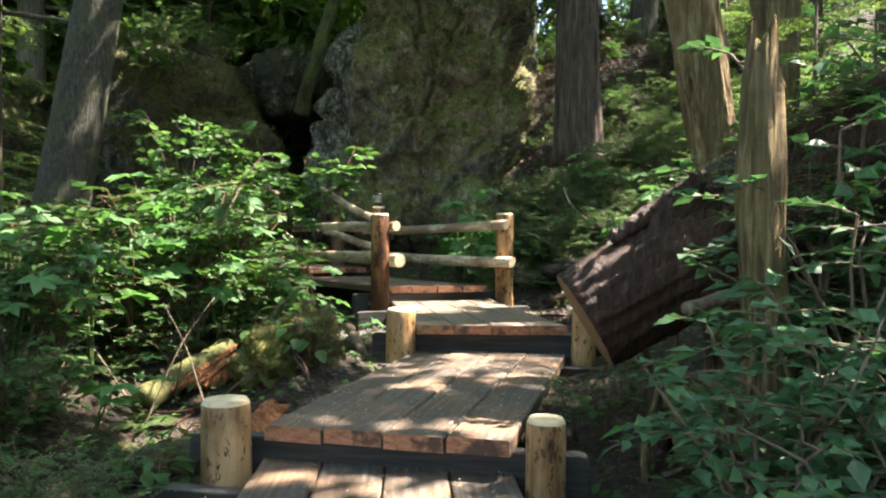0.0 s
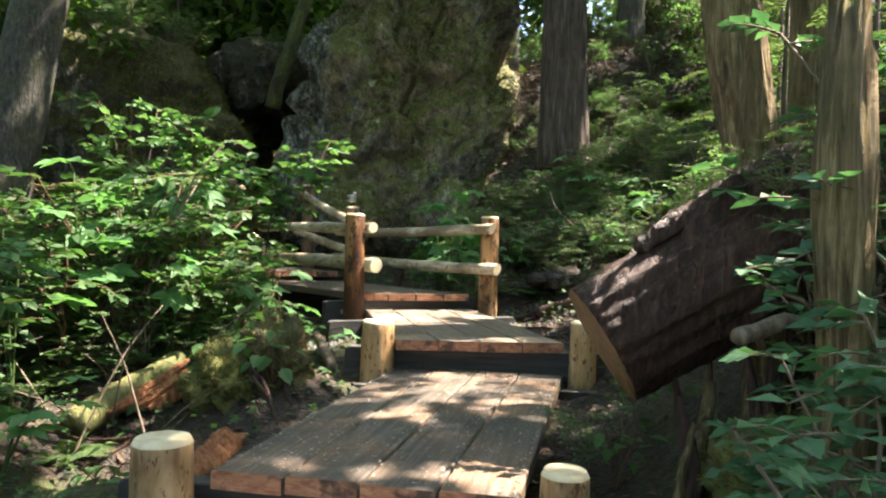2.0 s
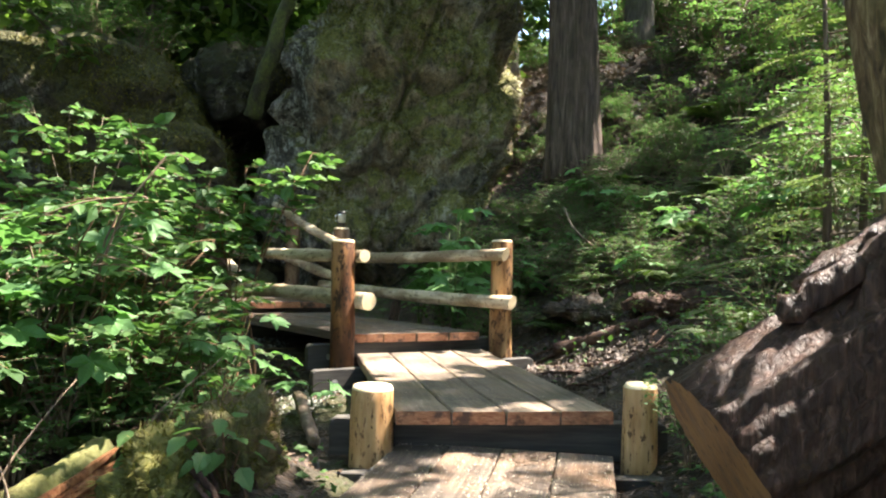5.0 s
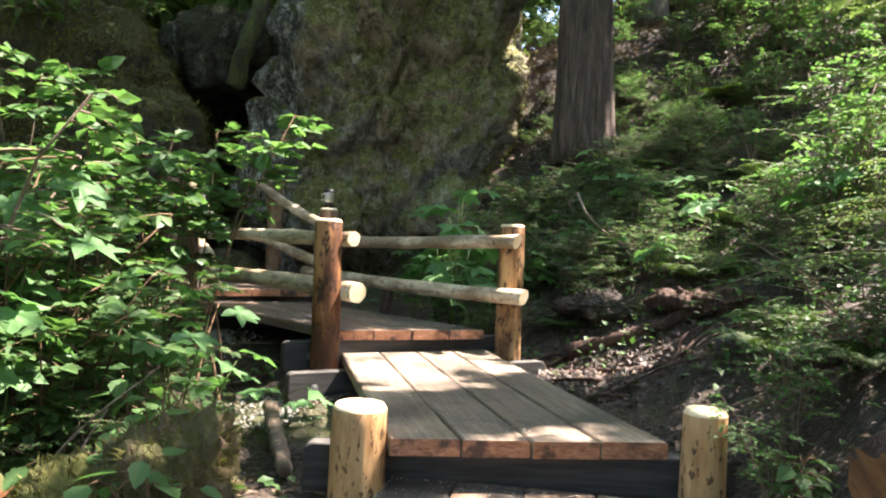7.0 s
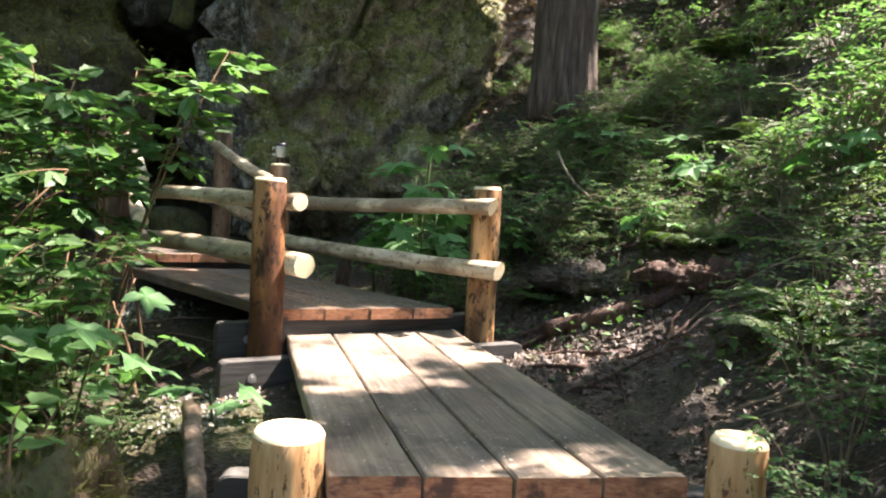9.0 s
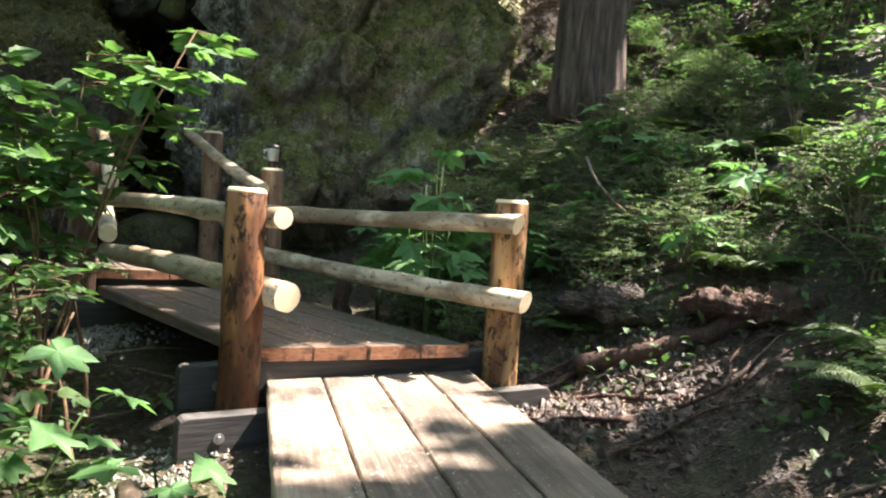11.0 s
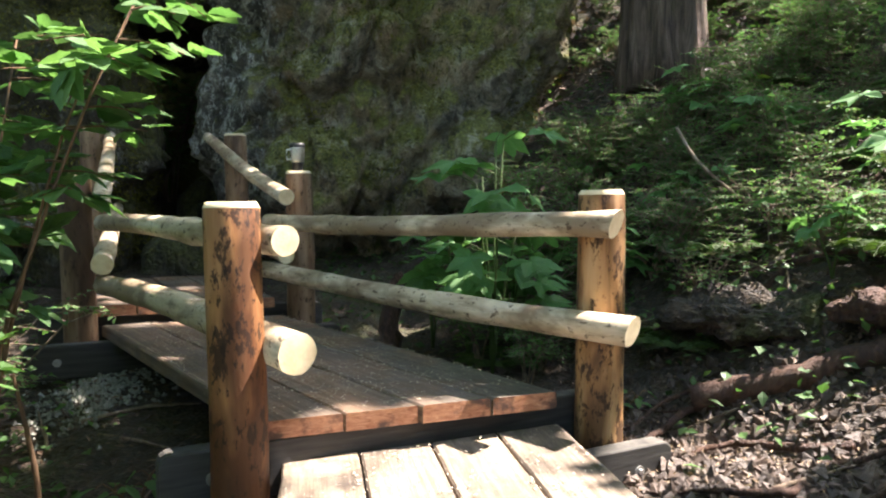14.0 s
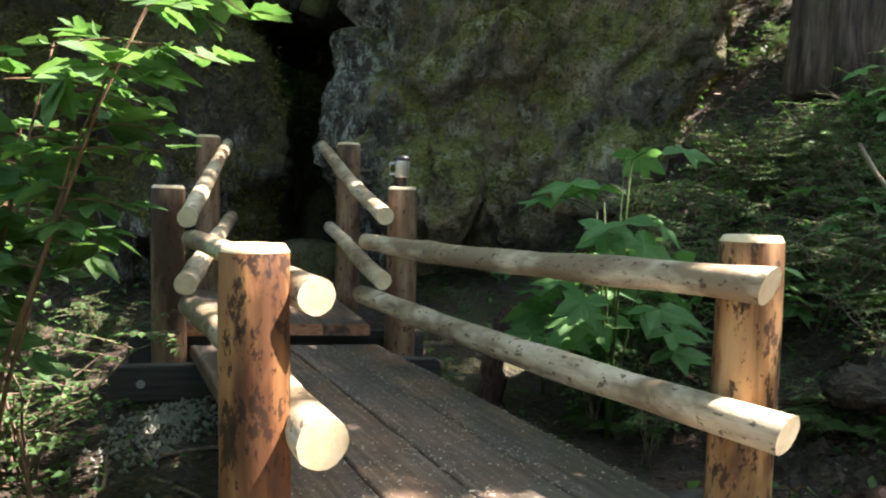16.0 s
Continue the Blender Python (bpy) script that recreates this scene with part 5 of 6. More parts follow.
# ---- ferns ----
def fern(seed, fronds=9, length=0.75):
    rng = np.random.default_rng(seed)
    ob = holder("fern", Matrix(), "green fern with arching feathery fronds", "fern")
    for k in range(fronds):
        a = 6.28 * k / fronds + rng.uniform(-0.3, 0.3)
        ln = length * rng.uniform(0.7, 1.1)
        t = np.linspace(0, 1, 9)
        out = np.array([math.cos(a), math.sin(a), 0])
        pts = out * (ln * t * 0.85)[:, None] + np.array([0, 0, 1.0]) * (ln * (0.75 * t - 0.62 * t ** 2.2))[:, None]
        pieces = [tube(pts, np.linspace(0.005, 0.0015, 9), 4)[:2]]
        s = np.repeat(np.linspace(0.12, 0.98, 26), 2)
        p = np.stack([np.interp(s, t, pts[:, c]) for c in range(3)], -1)
        side = np.cross(out, (0, 0, 1))
        sign = np.where(np.arange(len(s)) % 2, 1, -1)[:, None]
        ahead = side * sign + out * 0.35 + (0, 0, -0.1)
        size = ln * 0.24 * np.sin(np.clip(s * 1.05, 0, 1) * math.pi) ** 0.7 + 0.012
        lv, lf = leaves("plain", p, ahead, np.tile((0, 0, 1.0), (len(s), 1)) + rng.normal(0, 0.15, (len(s), 3)), size, 0.5)
        pieces.append((lv, lf.tolist()))
        v, f = joined(pieces)
        put_mesh("frond", v, f, FERN_LEAF, ob)
    return ob


FERNS = [fern(500 + k) for k in range(3)]
for k, (x, y, s) in enumerate(((2.0, 9.9, 0.6), (2.5, 10.7, 0.9), (1.5, 11.7, 0.7), (3.3, 9.6, 0.9), (3.0, 11.9, 0.9), (4.0, 10.7, 1.0), (2.9, 7.4, 0.9), (3.3, 7.9, 1.0), (2.5, 5.9, 0.8), (-3.7, 3.4, 0.8), (-2.5, 2.3, 0.7), (4.9, 11.4, 1.2), (1.95, 1.9, 0.7), (3.7, 12.4, 1.0),
                               (-1.95, 4.55, 0.5), (-2.5, 5.4, 0.8), (5.6, 13.0, 1.2), (1.0, 12.8, 0.6), (2.2, 13.2, 0.8), (-1.55, 3.35, 0.4), (-1.35, 2.6, 0.35), (2.0, 2.5, 0.6), (-5.0, 11.0, 1.1), (-2.2, 11.4, 0.5))):
    plant(FERNS[k % 3], x, y, s)
for k, (x, y, s) in enumerate(((-2.5, 5.1, 0.75), (-1.9, 5.9, 0.8), (-1.4, 6.5, 0.7), (-2.6, 5.9, 1.0), (-2.5, 3.3, 0.7), (-1.75, 7.4, 0.9), (-2.1, 7.0, 1.1), (0.85, 10.3, 0.55), (1.35, 10.5, 0.55), (1.7, 11.4, 0.7))):
    plant(FERNS[k % 3], x, y, s)


# ---- young conifers with layered sprays ----
def hemlock(seed, height=3.0, reach=1.1, tiers=15, low=0.12):
    rng = np.random.default_rng(seed)
    ob = holder("young_hemlock", Matrix(), "young hemlock with drooping layered sprays of needles", "tree")
    v, f, _ = tube([(0, 0, 0), (0.03, 0.02, height * 0.5), (0.0, 0.05, height)], [0.035, 0.022, 0.006], 7)
    put_mesh("trunk", v, f, BARK_CEDAR, ob, smooth=True)
    for k in range(tiers):
        s = low + (0.98 - low) * k / tiers
        a = k * 2.4 + rng.uniform(-0.4, 0.4)
        ln = reach * (1.1 - s) * rng.uniform(0.75, 1.2) + 0.15
        t = np.linspace(0, 1, 7)
        out = np.array([math.cos(a), math.sin(a), 0])
        side = np.cross(out, (0, 0, 1))
        pts = np.array([0, 0, s * height]) + out * (ln * t)[:, None] + np.array([0, 0, 1]) * (ln * (0.18 * t - 0.42 * t ** 2))[:, None]
        put_mesh("bough", *tube(pts, np.linspace(0.008, 0.002, 7), 4)[:2], TWIG, ob, smooth=True)
        P, A, U, S = [], [], [], []
        for q in np.linspace(0.15, 1.0, 12):
            c = np.array([np.interp(q, t, pts[:, m]) for m in range(3)])
            for sign in (-1, 1):
                sub = ln * 0.42 * (1.12 - q) + 0.05
                way = side * sign + out * 0.55 + np.array([0, 0, -0.22])
                way /= np.linalg.norm(way)
                m = max(4, int(sub / 0.028))
                for g in range(m):
                    pp = c + way * sub * (g + 0.5) / m + rng.normal(0, 0.004, 3)
                    for s2 in (-1, 1):
                        P.append(pp)
                        A.append(way * 0.5 + np.cross(way, (0, 0, 1)) * s2 + rng.normal(0, 0.15, 3))
                        U.append(rng.normal(0, 0.2, 3) + (0, 0, 1))
                        S.append(rng.uniform(0.028, 0.046))
        lv, lf = leaves("blade", P, A, U, S, 0.75)
        put_mesh("spray", lv, lf, NEEDLE, ob)["kind"] = "stuff"
    return ob


HEMLOCK = [hemlock(520 + k) for k in range(3)]
for k, (x, y, s) in enumerate(((2.85, 6.0, 1.0), (2.8, 5.3, 0.85), (2.2, 3.5, 0.75), (-5.6, 7.2, 1.5), (-7.0, 9.0, 1.9), (-8.2, 13.2, 2.2), (-5.2, 18.0, 2.0), (3.3, 6.3, 1.0), (4.6, 6.6, 1.0), (7.5, 12.5, 1.7), (-5.6, 9.4, 1.2), (-7.4, 12.0, 1.7), (-6.2, 16.6, 1.8), (-9.0, 10.0, 1.7), (2.9, 3.2, 1.0), (7.2, 17.4, 2.0), (-3.2, 18.6, 1.6), (-2.0, 19.0, 1.6))):
    plant(HEMLOCK[k % 3], x, y, s)


# ---- far trees, unseen shading canopy and far woods ----
FAR_TREE = "straight conifer trunk in the shade of the forest"
for k, (x, y, r) in enumerate(((3.2, 20, 0.3), (5.6, 17, 0.3), (7.6, 21, 0.4), (-5.5, 19, 0.35), (-9, 17, 0.35), (9.5, 16, 0.4), (-7.0, 11.5, 0.3), (6.9, 27, 0.4), (2.2, 27, 0.35), (-2.6, 24, 0.35), (-12, 22, 0.4), (12, 24, 0.45), (9.0, 12.5, 0.35), (-8.5, 7.0, 0.35), (4.6, 32, 0.4), (-6, 30, 0.4), (11, 33, 0.4))):
    tree(x, y, 14 + (k * 7) % 6, r, 200 + k, BARK_FAR, FAR_TREE, low=0.22, sides=14, leaf=0.22, count=2600, spread=3.2)
# unseen trees added behind and beside the path's start, blocking side sky light
for k, (x, y) in enumerate(((-6, -2), (6, -3), (0, -7), (-9, 2), (9, 3), (3, -10), (-4, -9), (11, -2))):
    tree(x, y, 15, 0.35, 230 + k, BARK_FAR, FAR_TREE, low=0.3, sides=10, leaf=0.35, count=1400, spread=3.5)


def canopy():
    """An unseen leaf roof overhead, added to shade the scene and dapple it with sun."""
    rng = np.random.default_rng(600)
    n = 1450
    c = np.stack([rng.uniform(-13, 16, n), rng.uniform(-12, 24, n), rng.uniform(7.5, 13, n)], -1)
    p = (c[:, None] + unit(rng, n * 34).reshape(n, 34, 3) * rng.uniform(0.2, 1.0, (n, 34, 1)) * (0.8, 0.8, 0.35)).reshape(-1, 3)
    n = 260                                          # unseen clumps added to shade the walk, the mud, the bushes and the boulders
    g = np.stack([rng.uniform(0.7, 2.3, n), rng.uniform(5.2, 11, n), rng.uniform(8, 12, n)], -1)
    g[160:195, 0], g[160:195, 1] = rng.uniform(-1.2, 0.7, 35), rng.uniform(8.8, 11.0, 35)
    g[195:240, 0], g[195:240, 1] = np.append(rng.uniform(-0.9, 1.2, 22), rng.uniform(-9.0, -6.5, 23)), np.append(rng.uniform(3.3, 5.6, 22), rng.uniform(9.0, 13.0, 23))
    g[240:, 0], g[240:, 1] = rng.uniform(0.1, 1.0, 20), rng.uniform(8.5, 9.4, 20)
    g[:30, 0], g[:30, 1] = rng.uniform(-0.2, 1.3, 30), rng.uniform(5.7, 7.1, 30)
    g[30:70, 0], g[30:70, 1] = rng.uniform(-3.4, -1.2, 40), rng.uniform(2.0, 4.4, 40)
    g[125:160, 0], g[125:160, 1] = rng.uniform(-9.6, -6.0, 35), rng.uniform(12.2, 14.6, 35)
    g[70:125, 0], g[70:125, 1] = rng.uniform(-4.2, 0.2, 55), rng.uniform(12.6, 14.6, 55)
    extra = np.stack([rng.uniform(1.3, 3.2, 60), rng.uniform(6.2, 10.2, 60), rng.uniform(8, 12, 60)], -1)
    left = np.stack([rng.uniform(-8.5, -4.2, 80), rng.uniform(6.0, 11.0, 80), rng.uniform(8, 12, 80)], -1)
    g, n = np.concatenate([g, extra, left]), n + 140
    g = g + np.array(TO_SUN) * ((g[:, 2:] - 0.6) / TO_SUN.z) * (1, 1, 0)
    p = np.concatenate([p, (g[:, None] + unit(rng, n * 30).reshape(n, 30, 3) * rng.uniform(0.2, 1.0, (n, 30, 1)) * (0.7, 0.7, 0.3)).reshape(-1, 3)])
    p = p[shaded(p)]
    # thinned where it would keep sun off the right slope
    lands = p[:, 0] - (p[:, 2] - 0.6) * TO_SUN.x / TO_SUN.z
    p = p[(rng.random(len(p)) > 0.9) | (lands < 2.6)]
    # thinned again so more sky light reaches boulder, railing and left bushes
    sky_thinned = ((np.abs(p[:, 0] - 1.0) < 2.6) & (p[:, 1] > 8.0) & (p[:, 1] < 13.8)) | ((p[:, 0] > -4.5) & (p[:, 0] < 0.5) & (p[:, 1] > 2.5) & (p[:, 1] < 7.5))
    p = p[~sky_thinned | (rng.random(len(p)) < np.where(p[:, 1] > 7.8, 0.4, 0.6))]
    m = len(p)
    v, f = leaves("blade", p, unit(rng, m) * (1, 1, 0.4), unit(rng, m) * 0.6 + (0, 0, 1), rng.uniform(0.2, 0.42, m), 0.95)
    tagged(put_mesh("forest_canopy", v, f, CANOPY), "unseen green leaf canopy added overhead to shade and dapple the walk", "foliage", kind="stuff")


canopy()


def far_woods():
    rng = np.random.default_rng(610)
    n = 84000
    a = rng.uniform(-0.95, 0.95, n)
    r = rng.uniform(19, 40, n)
    x, y = r * np.sin(a) + 0.5, r * np.cos(a)
    z = ground_z(x, y) - 0.3 + rng.random(n) ** 1.15 * 15
    clump = np.sin(x * 1.7) * np.sin(y * 1.3 + z) + np.sin(z * 2.1 + x * 0.8)
    keep = clump > -0.5
    p = np.stack([x, y, z], -1)[keep]
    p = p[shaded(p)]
    m = len(p)
    v, f = leaves("blade", p, unit(rng, m) + (0, 0, -0.3), unit(rng, m) * 0.7 + (0, 0, 1), rng.uniform(0.32, 0.66, m), 0.9)
    # unseen ring of leaves at sides and back, added to block low sky
    n2 = 9000
    a = rng.uniform(0.95, 2 * math.pi - 0.95, n2)
    r = rng.uniform(17, 34, n2)
    x, y = r * np.sin(a), r * np.cos(a)
    q = np.stack([x, y, ground_z(np.clip(x, -60, 60), np.clip(y, -30, 90)) + rng.random(n2) * 15], -1)
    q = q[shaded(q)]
    k = len(q)
    v2, f2 = leaves("blade", q, unit(rng, k) + (0, 0, -0.3), unit(rng, k) * 0.7 + (0, 0, 1), rng.uniform(0.6, 1.4, k), 0.9)
    tagged(put_mesh("far_woods", np.concatenate([v, v2]), np.concatenate([f, f2 + len(v)]), CANOPY), "dense green undergrowth of the far forest", "foliage", kind="stuff")


far_woods()


def thicket():
    """Close dark undergrowth behind the low boulders."""
    rng = np.random.default_rng(615)
    n = 70000
    x, y = rng.uniform(-18, -1.4, n), rng.uniform(18.2, 24, n)
    z = ground_z(x, y) + rng.random(n) * 13
    keep = np.sin(x * 1.9 + 1) * np.sin(z * 1.5 + y) + np.sin(y * 1.4 + z * 0.9) > -0.7
    p = np.stack([x, y, z], -1)[keep]
    m = len(p)
    v, f = leaves("blade", p, unit(rng, m) + (0, 0, -0.3), unit(rng, m) * 0.7 + (0, 0, 1), rng.uniform(0.3, 0.6, m), 0.9)
    tagged(put_mesh("thicket", v, f, CANOPY), "dark green thicket behind the mossy boulders", "foliage", kind="stuff")


thicket()


# ---- ground cover and litter ----
def scatter(seed, n, x0, x1, y0, y1, deck_clear=True):
    rng = np.random.default_rng(seed)
    x, y = rng.uniform(x0, x1, n), rng.uniform(y0, y1, n)
    mid = np.interp(y, [0, 3, 5.7, 8.5, 11, 12.7, 16], [-0.2, -0.2, 0.65, 0.35, -1.35, -2.1, -2.2])
    return rng, x, y, x - mid


rng, x, y, d = scatter(620, 26000, -7, 9, 1.0, 15)
wet = (d > 0.4) & (d < 1.75) & (y > 5.5) & (y < 10.5)
keep = (np.abs(d) > 0.85) & ~(wet & (rng.random(len(x)) > 0.06)) & ((np.sin(x * 2.7 + 1) * np.sin(y * 2.1) > -0.45) | (np.abs(d) > 2.5))
keep &= ~((d < 0) & (d > -1.5) & (rng.random(len(x)) > np.where(y < 6.5, 0.7, 0.15)))
x, y = x[keep], y[keep]
p = np.stack([x, y, ground_z(x, y) + rng.uniform(0.0, 0.2, len(x)) * np.clip(np.abs(d[keep]) - 0.8, 0.15, 1)], -1)
v, f = leaves("plain", p, unit(rng, len(p)) * (1, 1, 0.5), unit(rng, len(p)) * 0.5 + (0, 0, 1), rng.uniform(0.035, 0.1, len(p)), 1.1)
tagged(put_mesh("ground_cover", v, f, LEAF), "low green leafy ground cover on the forest floor", "plants", kind="stuff")

rng, x, y, d = scatter(630, 15000, -4.5, 5, 1.2, 13)
wet = (d > 0.4) & (d < 1.9) & (y > 5.5) & (y < 10.5)
keep = (np.abs(d) > 0.55) & ~(wet & (rng.random(len(x)) > 0.1))
x, y = x[keep], y[keep]
p = np.stack([x, y, ground_z(x, y) + rng.uniform(0.004, 0.03, len(x))], -1)
v, f = leaves("plain", p, unit(rng, len(p)) * (1, 1, 0.25), unit(rng, len(p)) * 0.6 + (0, 0, 1), rng.uniform(0.02, 0.075, len(p)), 0.7)
tagged(put_mesh("leaf_litter", v, f, LITTER), "brown dead leaves and bark crumbs on the soil", "litter", kind="stuff")


DRY = leaf_material("dry_litter", (0.08, 0.055, 0.042), (0.34, 0.25, 0.2), 0.7, 0.1)
rng, x, y, d = scatter(635, 16000, 0.8, 9, 13.2, 22)
p = np.stack([x, y, ground_z(x, y) + rng.uniform(0.0, 0.05, len(x))], -1)
v, f = leaves("plain", p, unit(rng, len(p)) * (1, 1, 0.4), unit(rng, len(p)) * 0.7 + (0, 0, 1), rng.uniform(0.06, 0.17, len(p)), 0.6)
tagged(put_mesh("hillside_litter", v, f, DRY), "dry pinkish brown litter on the hillside under the trees", "litter", kind="stuff")
rng, x, y, d = scatter(636, 3600, 0.55, 2.3, 2.0, 5.2)
p = np.stack([x, y, ground_z(x, y) + rng.uniform(0.0, 0.03, len(x))], -1)
v, f = leaves("plain", p, unit(rng, len(p)) * (1, 1, 0.4), unit(rng, len(p)) * 0.7 + (0, 0, 1), rng.uniform(0.015, 0.05, len(p)), 0.6)
tagged(put_mesh("bark_litter", v, f, LITTER), "grey brown bark litter under the fallen log", "litter", kind="stuff")


def crumbs():
    """Clods and bark pieces in the mud beside the sunny planks."""
    rng = np.random.default_rng(640)
    pieces = []
    base_v = np.array([(1, 0, 0), (-1, 0, 0), (0, 1, 0), (0, -1, 0), (0, 0, 1), (0, 0, -1)], float)
    base_f = [(0, 2, 4), (2, 1, 4), (1, 3, 4), (3, 0, 4), (2, 0, 5), (1, 2, 5), (3, 1, 5), (0, 3, 5)]
    for k in range(4200):
        if k < 2400:
            x, y, s = rng.normal(1.75, 0.42), rng.normal(8.75, 0.42), rng.uniform(0.008, 0.046)
        else:
            x, y, s = rng.uniform(1.0, 3.4), rng.uniform(5.8, 10.6), rng.uniform(0.005, 0.025)
        if x < 1.12 + 0.1 * (8.6 - y) and y < 9:
            continue
        m = np.array(Euler(rng.uniform(0, 6, 3)).to_matrix()) * (s * rng.uniform(0.5, 1.5, 3))
        pieces.append((base_v * rng.uniform(0.7, 1.3, (6, 1)) @ m + (x, y, gz(x, y) + s * 0.2), base_f))
    v, f = joined(pieces)
    tagged(put_mesh("mud_clods", v, f, [bark_material("wet_clods", (0.02, 0.013, 0.009), (0.065, 0.043, 0.031), (0.15, 0.108, 0.082), 0.0, 1.0, 9.0, 0.6, 0.55)]), "wet dark clods and bark pieces in churned mud", "mud", kind="stuff")
    pieces = []
    for k in range(1500):
        x, y = (rng.normal(-1.75, 0.2), rng.normal(10.0, 0.28)) if k < 1000 else (rng.normal(-0.75, 0.16), rng.normal(7.6, 0.3))
        s = rng.uniform(0.006, 0.022)
        pieces.append((base_v * s * rng.uniform(0.6, 1.3, (6, 1)) + (x, y, gz(x, y) + s * 0.5), base_f))
    v, f = joined(pieces)
    tagged(put_mesh("gravel", v, f, GRAVEL), "pale gravel heap beside the boardwalk sleepers", "gravel", kind="stuff")


crumbs()
rng = np.random.default_rng(650)
x, y = np.concatenate([rng.normal(1.75, 0.3, 700), rng.uniform(1.1, 2.8, 160)]), np.concatenate([rng.normal(8.72, 0.26, 700), rng.uniform(6.0, 10.2, 160)])
ok = x > 1.15 + 0.1 * (8.6 - np.minimum(y, 8.6))
p = np.stack([x, y, ground_z(x, y) + rng.uniform(0.01, 0.05, len(x))], -1)[ok]
v, f = leaves("plain", p, unit(rng, len(p)) * (1, 1, 0.4), unit(rng, len(p)) * 0.8 + (0, 0, 1), rng.uniform(0.01, 0.045, len(p)), 0.45)
tagged(put_mesh("wood_chips", v, f, CHIP), "pale wood chips strewn over the churned mud", "litter", kind="stuff")


rng = np.random.default_rng(655)
x, y = np.concatenate([rng.uniform(-0.6, 2.0, 1500), rng.uniform(1.2, 3.6, 1300)]), np.concatenate([rng.uniform(8.8, 11.6, 1500), rng.uniform(6.0, 10.4, 1300)])
ok = x > 1.1 - 0.68 * (np.maximum(y, 8.7) - 8.7) + 0.1 * np.maximum(8.6 - y, 0)
p = np.stack([x, y, ground_z(x, y) + rng.uniform(0.01, 0.03, len(x))], -1)[ok]
v, f = leaves("plain", p, unit(rng, len(p)) * (1, 1, 0.4), unit(rng, len(p)) * 0.8 + (0, 0, 1), rng.uniform(0.008, 0.028, len(p)), 0.6)
tagged(put_mesh("soil_specks", v, f, CHIP), "pale bark specks and chips on the dark soil", "litter", kind="stuff")


def deck_crumbs():
    """Sawdust, needles and bark specks trodden into the decks."""
    rng = np.random.default_rng(660)
    pos = []
    for corners, z, n in ((D0, Z0, 700), (D1, Z1, 3600), (D2, Z2, 1300), (D3, Z3, 5200), (D4, Z4, 500)):
        a, b, c, d = (np.array(q) for q in corners)
        s, t = rng.random((n, 1)), rng.beta(1.1, 0.9, (n, 1))
        s = np.where(rng.random((n, 1)) < 0.5, (np.round(s * 4) + rng.normal(0, 0.16, (n, 1))) / 4, s)
        s, t = np.clip(s, 0.02, 0.98), np.clip(t, 0.02, 0.98)
        q = (a * (1 - s) + b * s) * (1 - t) + (d * (1 - s) + c * s) * t
        pos.append(np.concatenate([q, np.full((n, 1), z + 0.011)], 1))
    p = np.concatenate(pos)
    m = len(p)
    v, f = leaves("plain", p, unit(rng, m) * (1, 1, 0.12), unit(rng, m) * 0.3 + (0, 0, 1), rng.uniform(0.005, 0.015, m) * rng.uniform(0.5, 1.6, m), 0.8)
    tagged(put_mesh("deck_crumbs", v, f, SAWDUST), "pale sawdust and bark specks trodden on the planks", "litter", kind="stuff")


deck_crumbs()


# ---- fallen sticks, roots, vines ----
def stick(name, pts, radii, seed, material, label, category, group=""):
    rng = np.random.default_rng(seed)
    pts = np.array(pts, float)
    t = np.linspace(0, 1, 4 * len(pts))
    s = np.linspace(0, 1, len(pts))
    fine = np.stack([np.interp(t, s, pts[:, c]) for c in range(3)], -1)
    for _ in range(3):
        fine[1:-1] = (fine[:-2] + fine[1:-1] * 2 + fine[2:]) / 4
    fine += rng.normal(0, radii[0] * 0.12, fine.shape)
    v, f, _ = tube(fine - fine[0], np.linspace(radii[0], radii[1], len(t)), 7, 0.25, rng)
    ob = put_mesh(name, v, f, material, smooth=True, place=Matrix.Translation(fine[0]))
    return tagged(ob, label, category, group)


def on_ground(x, y, up=0.02):
    return (x, y, gz(x, y) + up)


stick("small_log", [on_ground(-0.72, 7.15, 0.12), on_ground(-0.62, 6.7, 0.09), on_ground(-0.52, 6.2, 0.06)], (0.05, 0.042), 700, TWIG, "barkless reddish branch lying beside the planks", "branch")
stick("root", [on_ground(0.1, 10.6, -0.02), (0.12, 10.75, gz(0.12, 10.75) + 0.3), (0.2, 10.9, gz(0.2, 10.9) + 0.62)], (0.1, 0.05), 701, LOG_BARK, "dark leaning rotten root behind the railing", "root")
stick("log", [on_ground(1.9, 9.4, 0.03), on_ground(2.4, 9.05, 0.05), on_ground(3.1, 8.95, 0.08)], (0.09, 0.06), 702, ROOT_RED, "dark reddish rotten log sunk in the soil", "log")
stick("log", [on_ground(2.7, 6.8, 0.06), on_ground(3.1, 6.65, 0.08), on_ground(3.7, 6.5, 0.1)], (0.1, 0.07), 703, ROOT_RED, "crumbling reddish log under the hemlock boughs", "log")
stick("branch", [(4.1, 13.9, gz(4.1, 13.9) + 0.1), (5.0, 14.0, 4.28), (6.1, 14.05, 4.75)], (0.045, 0.014), 704, LOG_BARK, "dead dark branch slanting over the slope", "branch")
stick("vine", [(2.4, 11.0, 2.25), (2.4, 10.6, 1.95), (2.78, 10.5, 1.62), (3.2, 10.55, 1.67), (3.65, 10.7, 1.85)], (0.014, 0.009), 705, TWIG, "thin pale hanging vine looped over the slope", "vine")
stick("vine", [(3.38, 11.6, 2.6), (3.48, 11.6, 2.25), (3.85, 11.7, 2.05), (4.3, 11.8, 2.05)], (0.011, 0.007), 706, TWIG, "thin bare looping stem among the ferns", "vine")
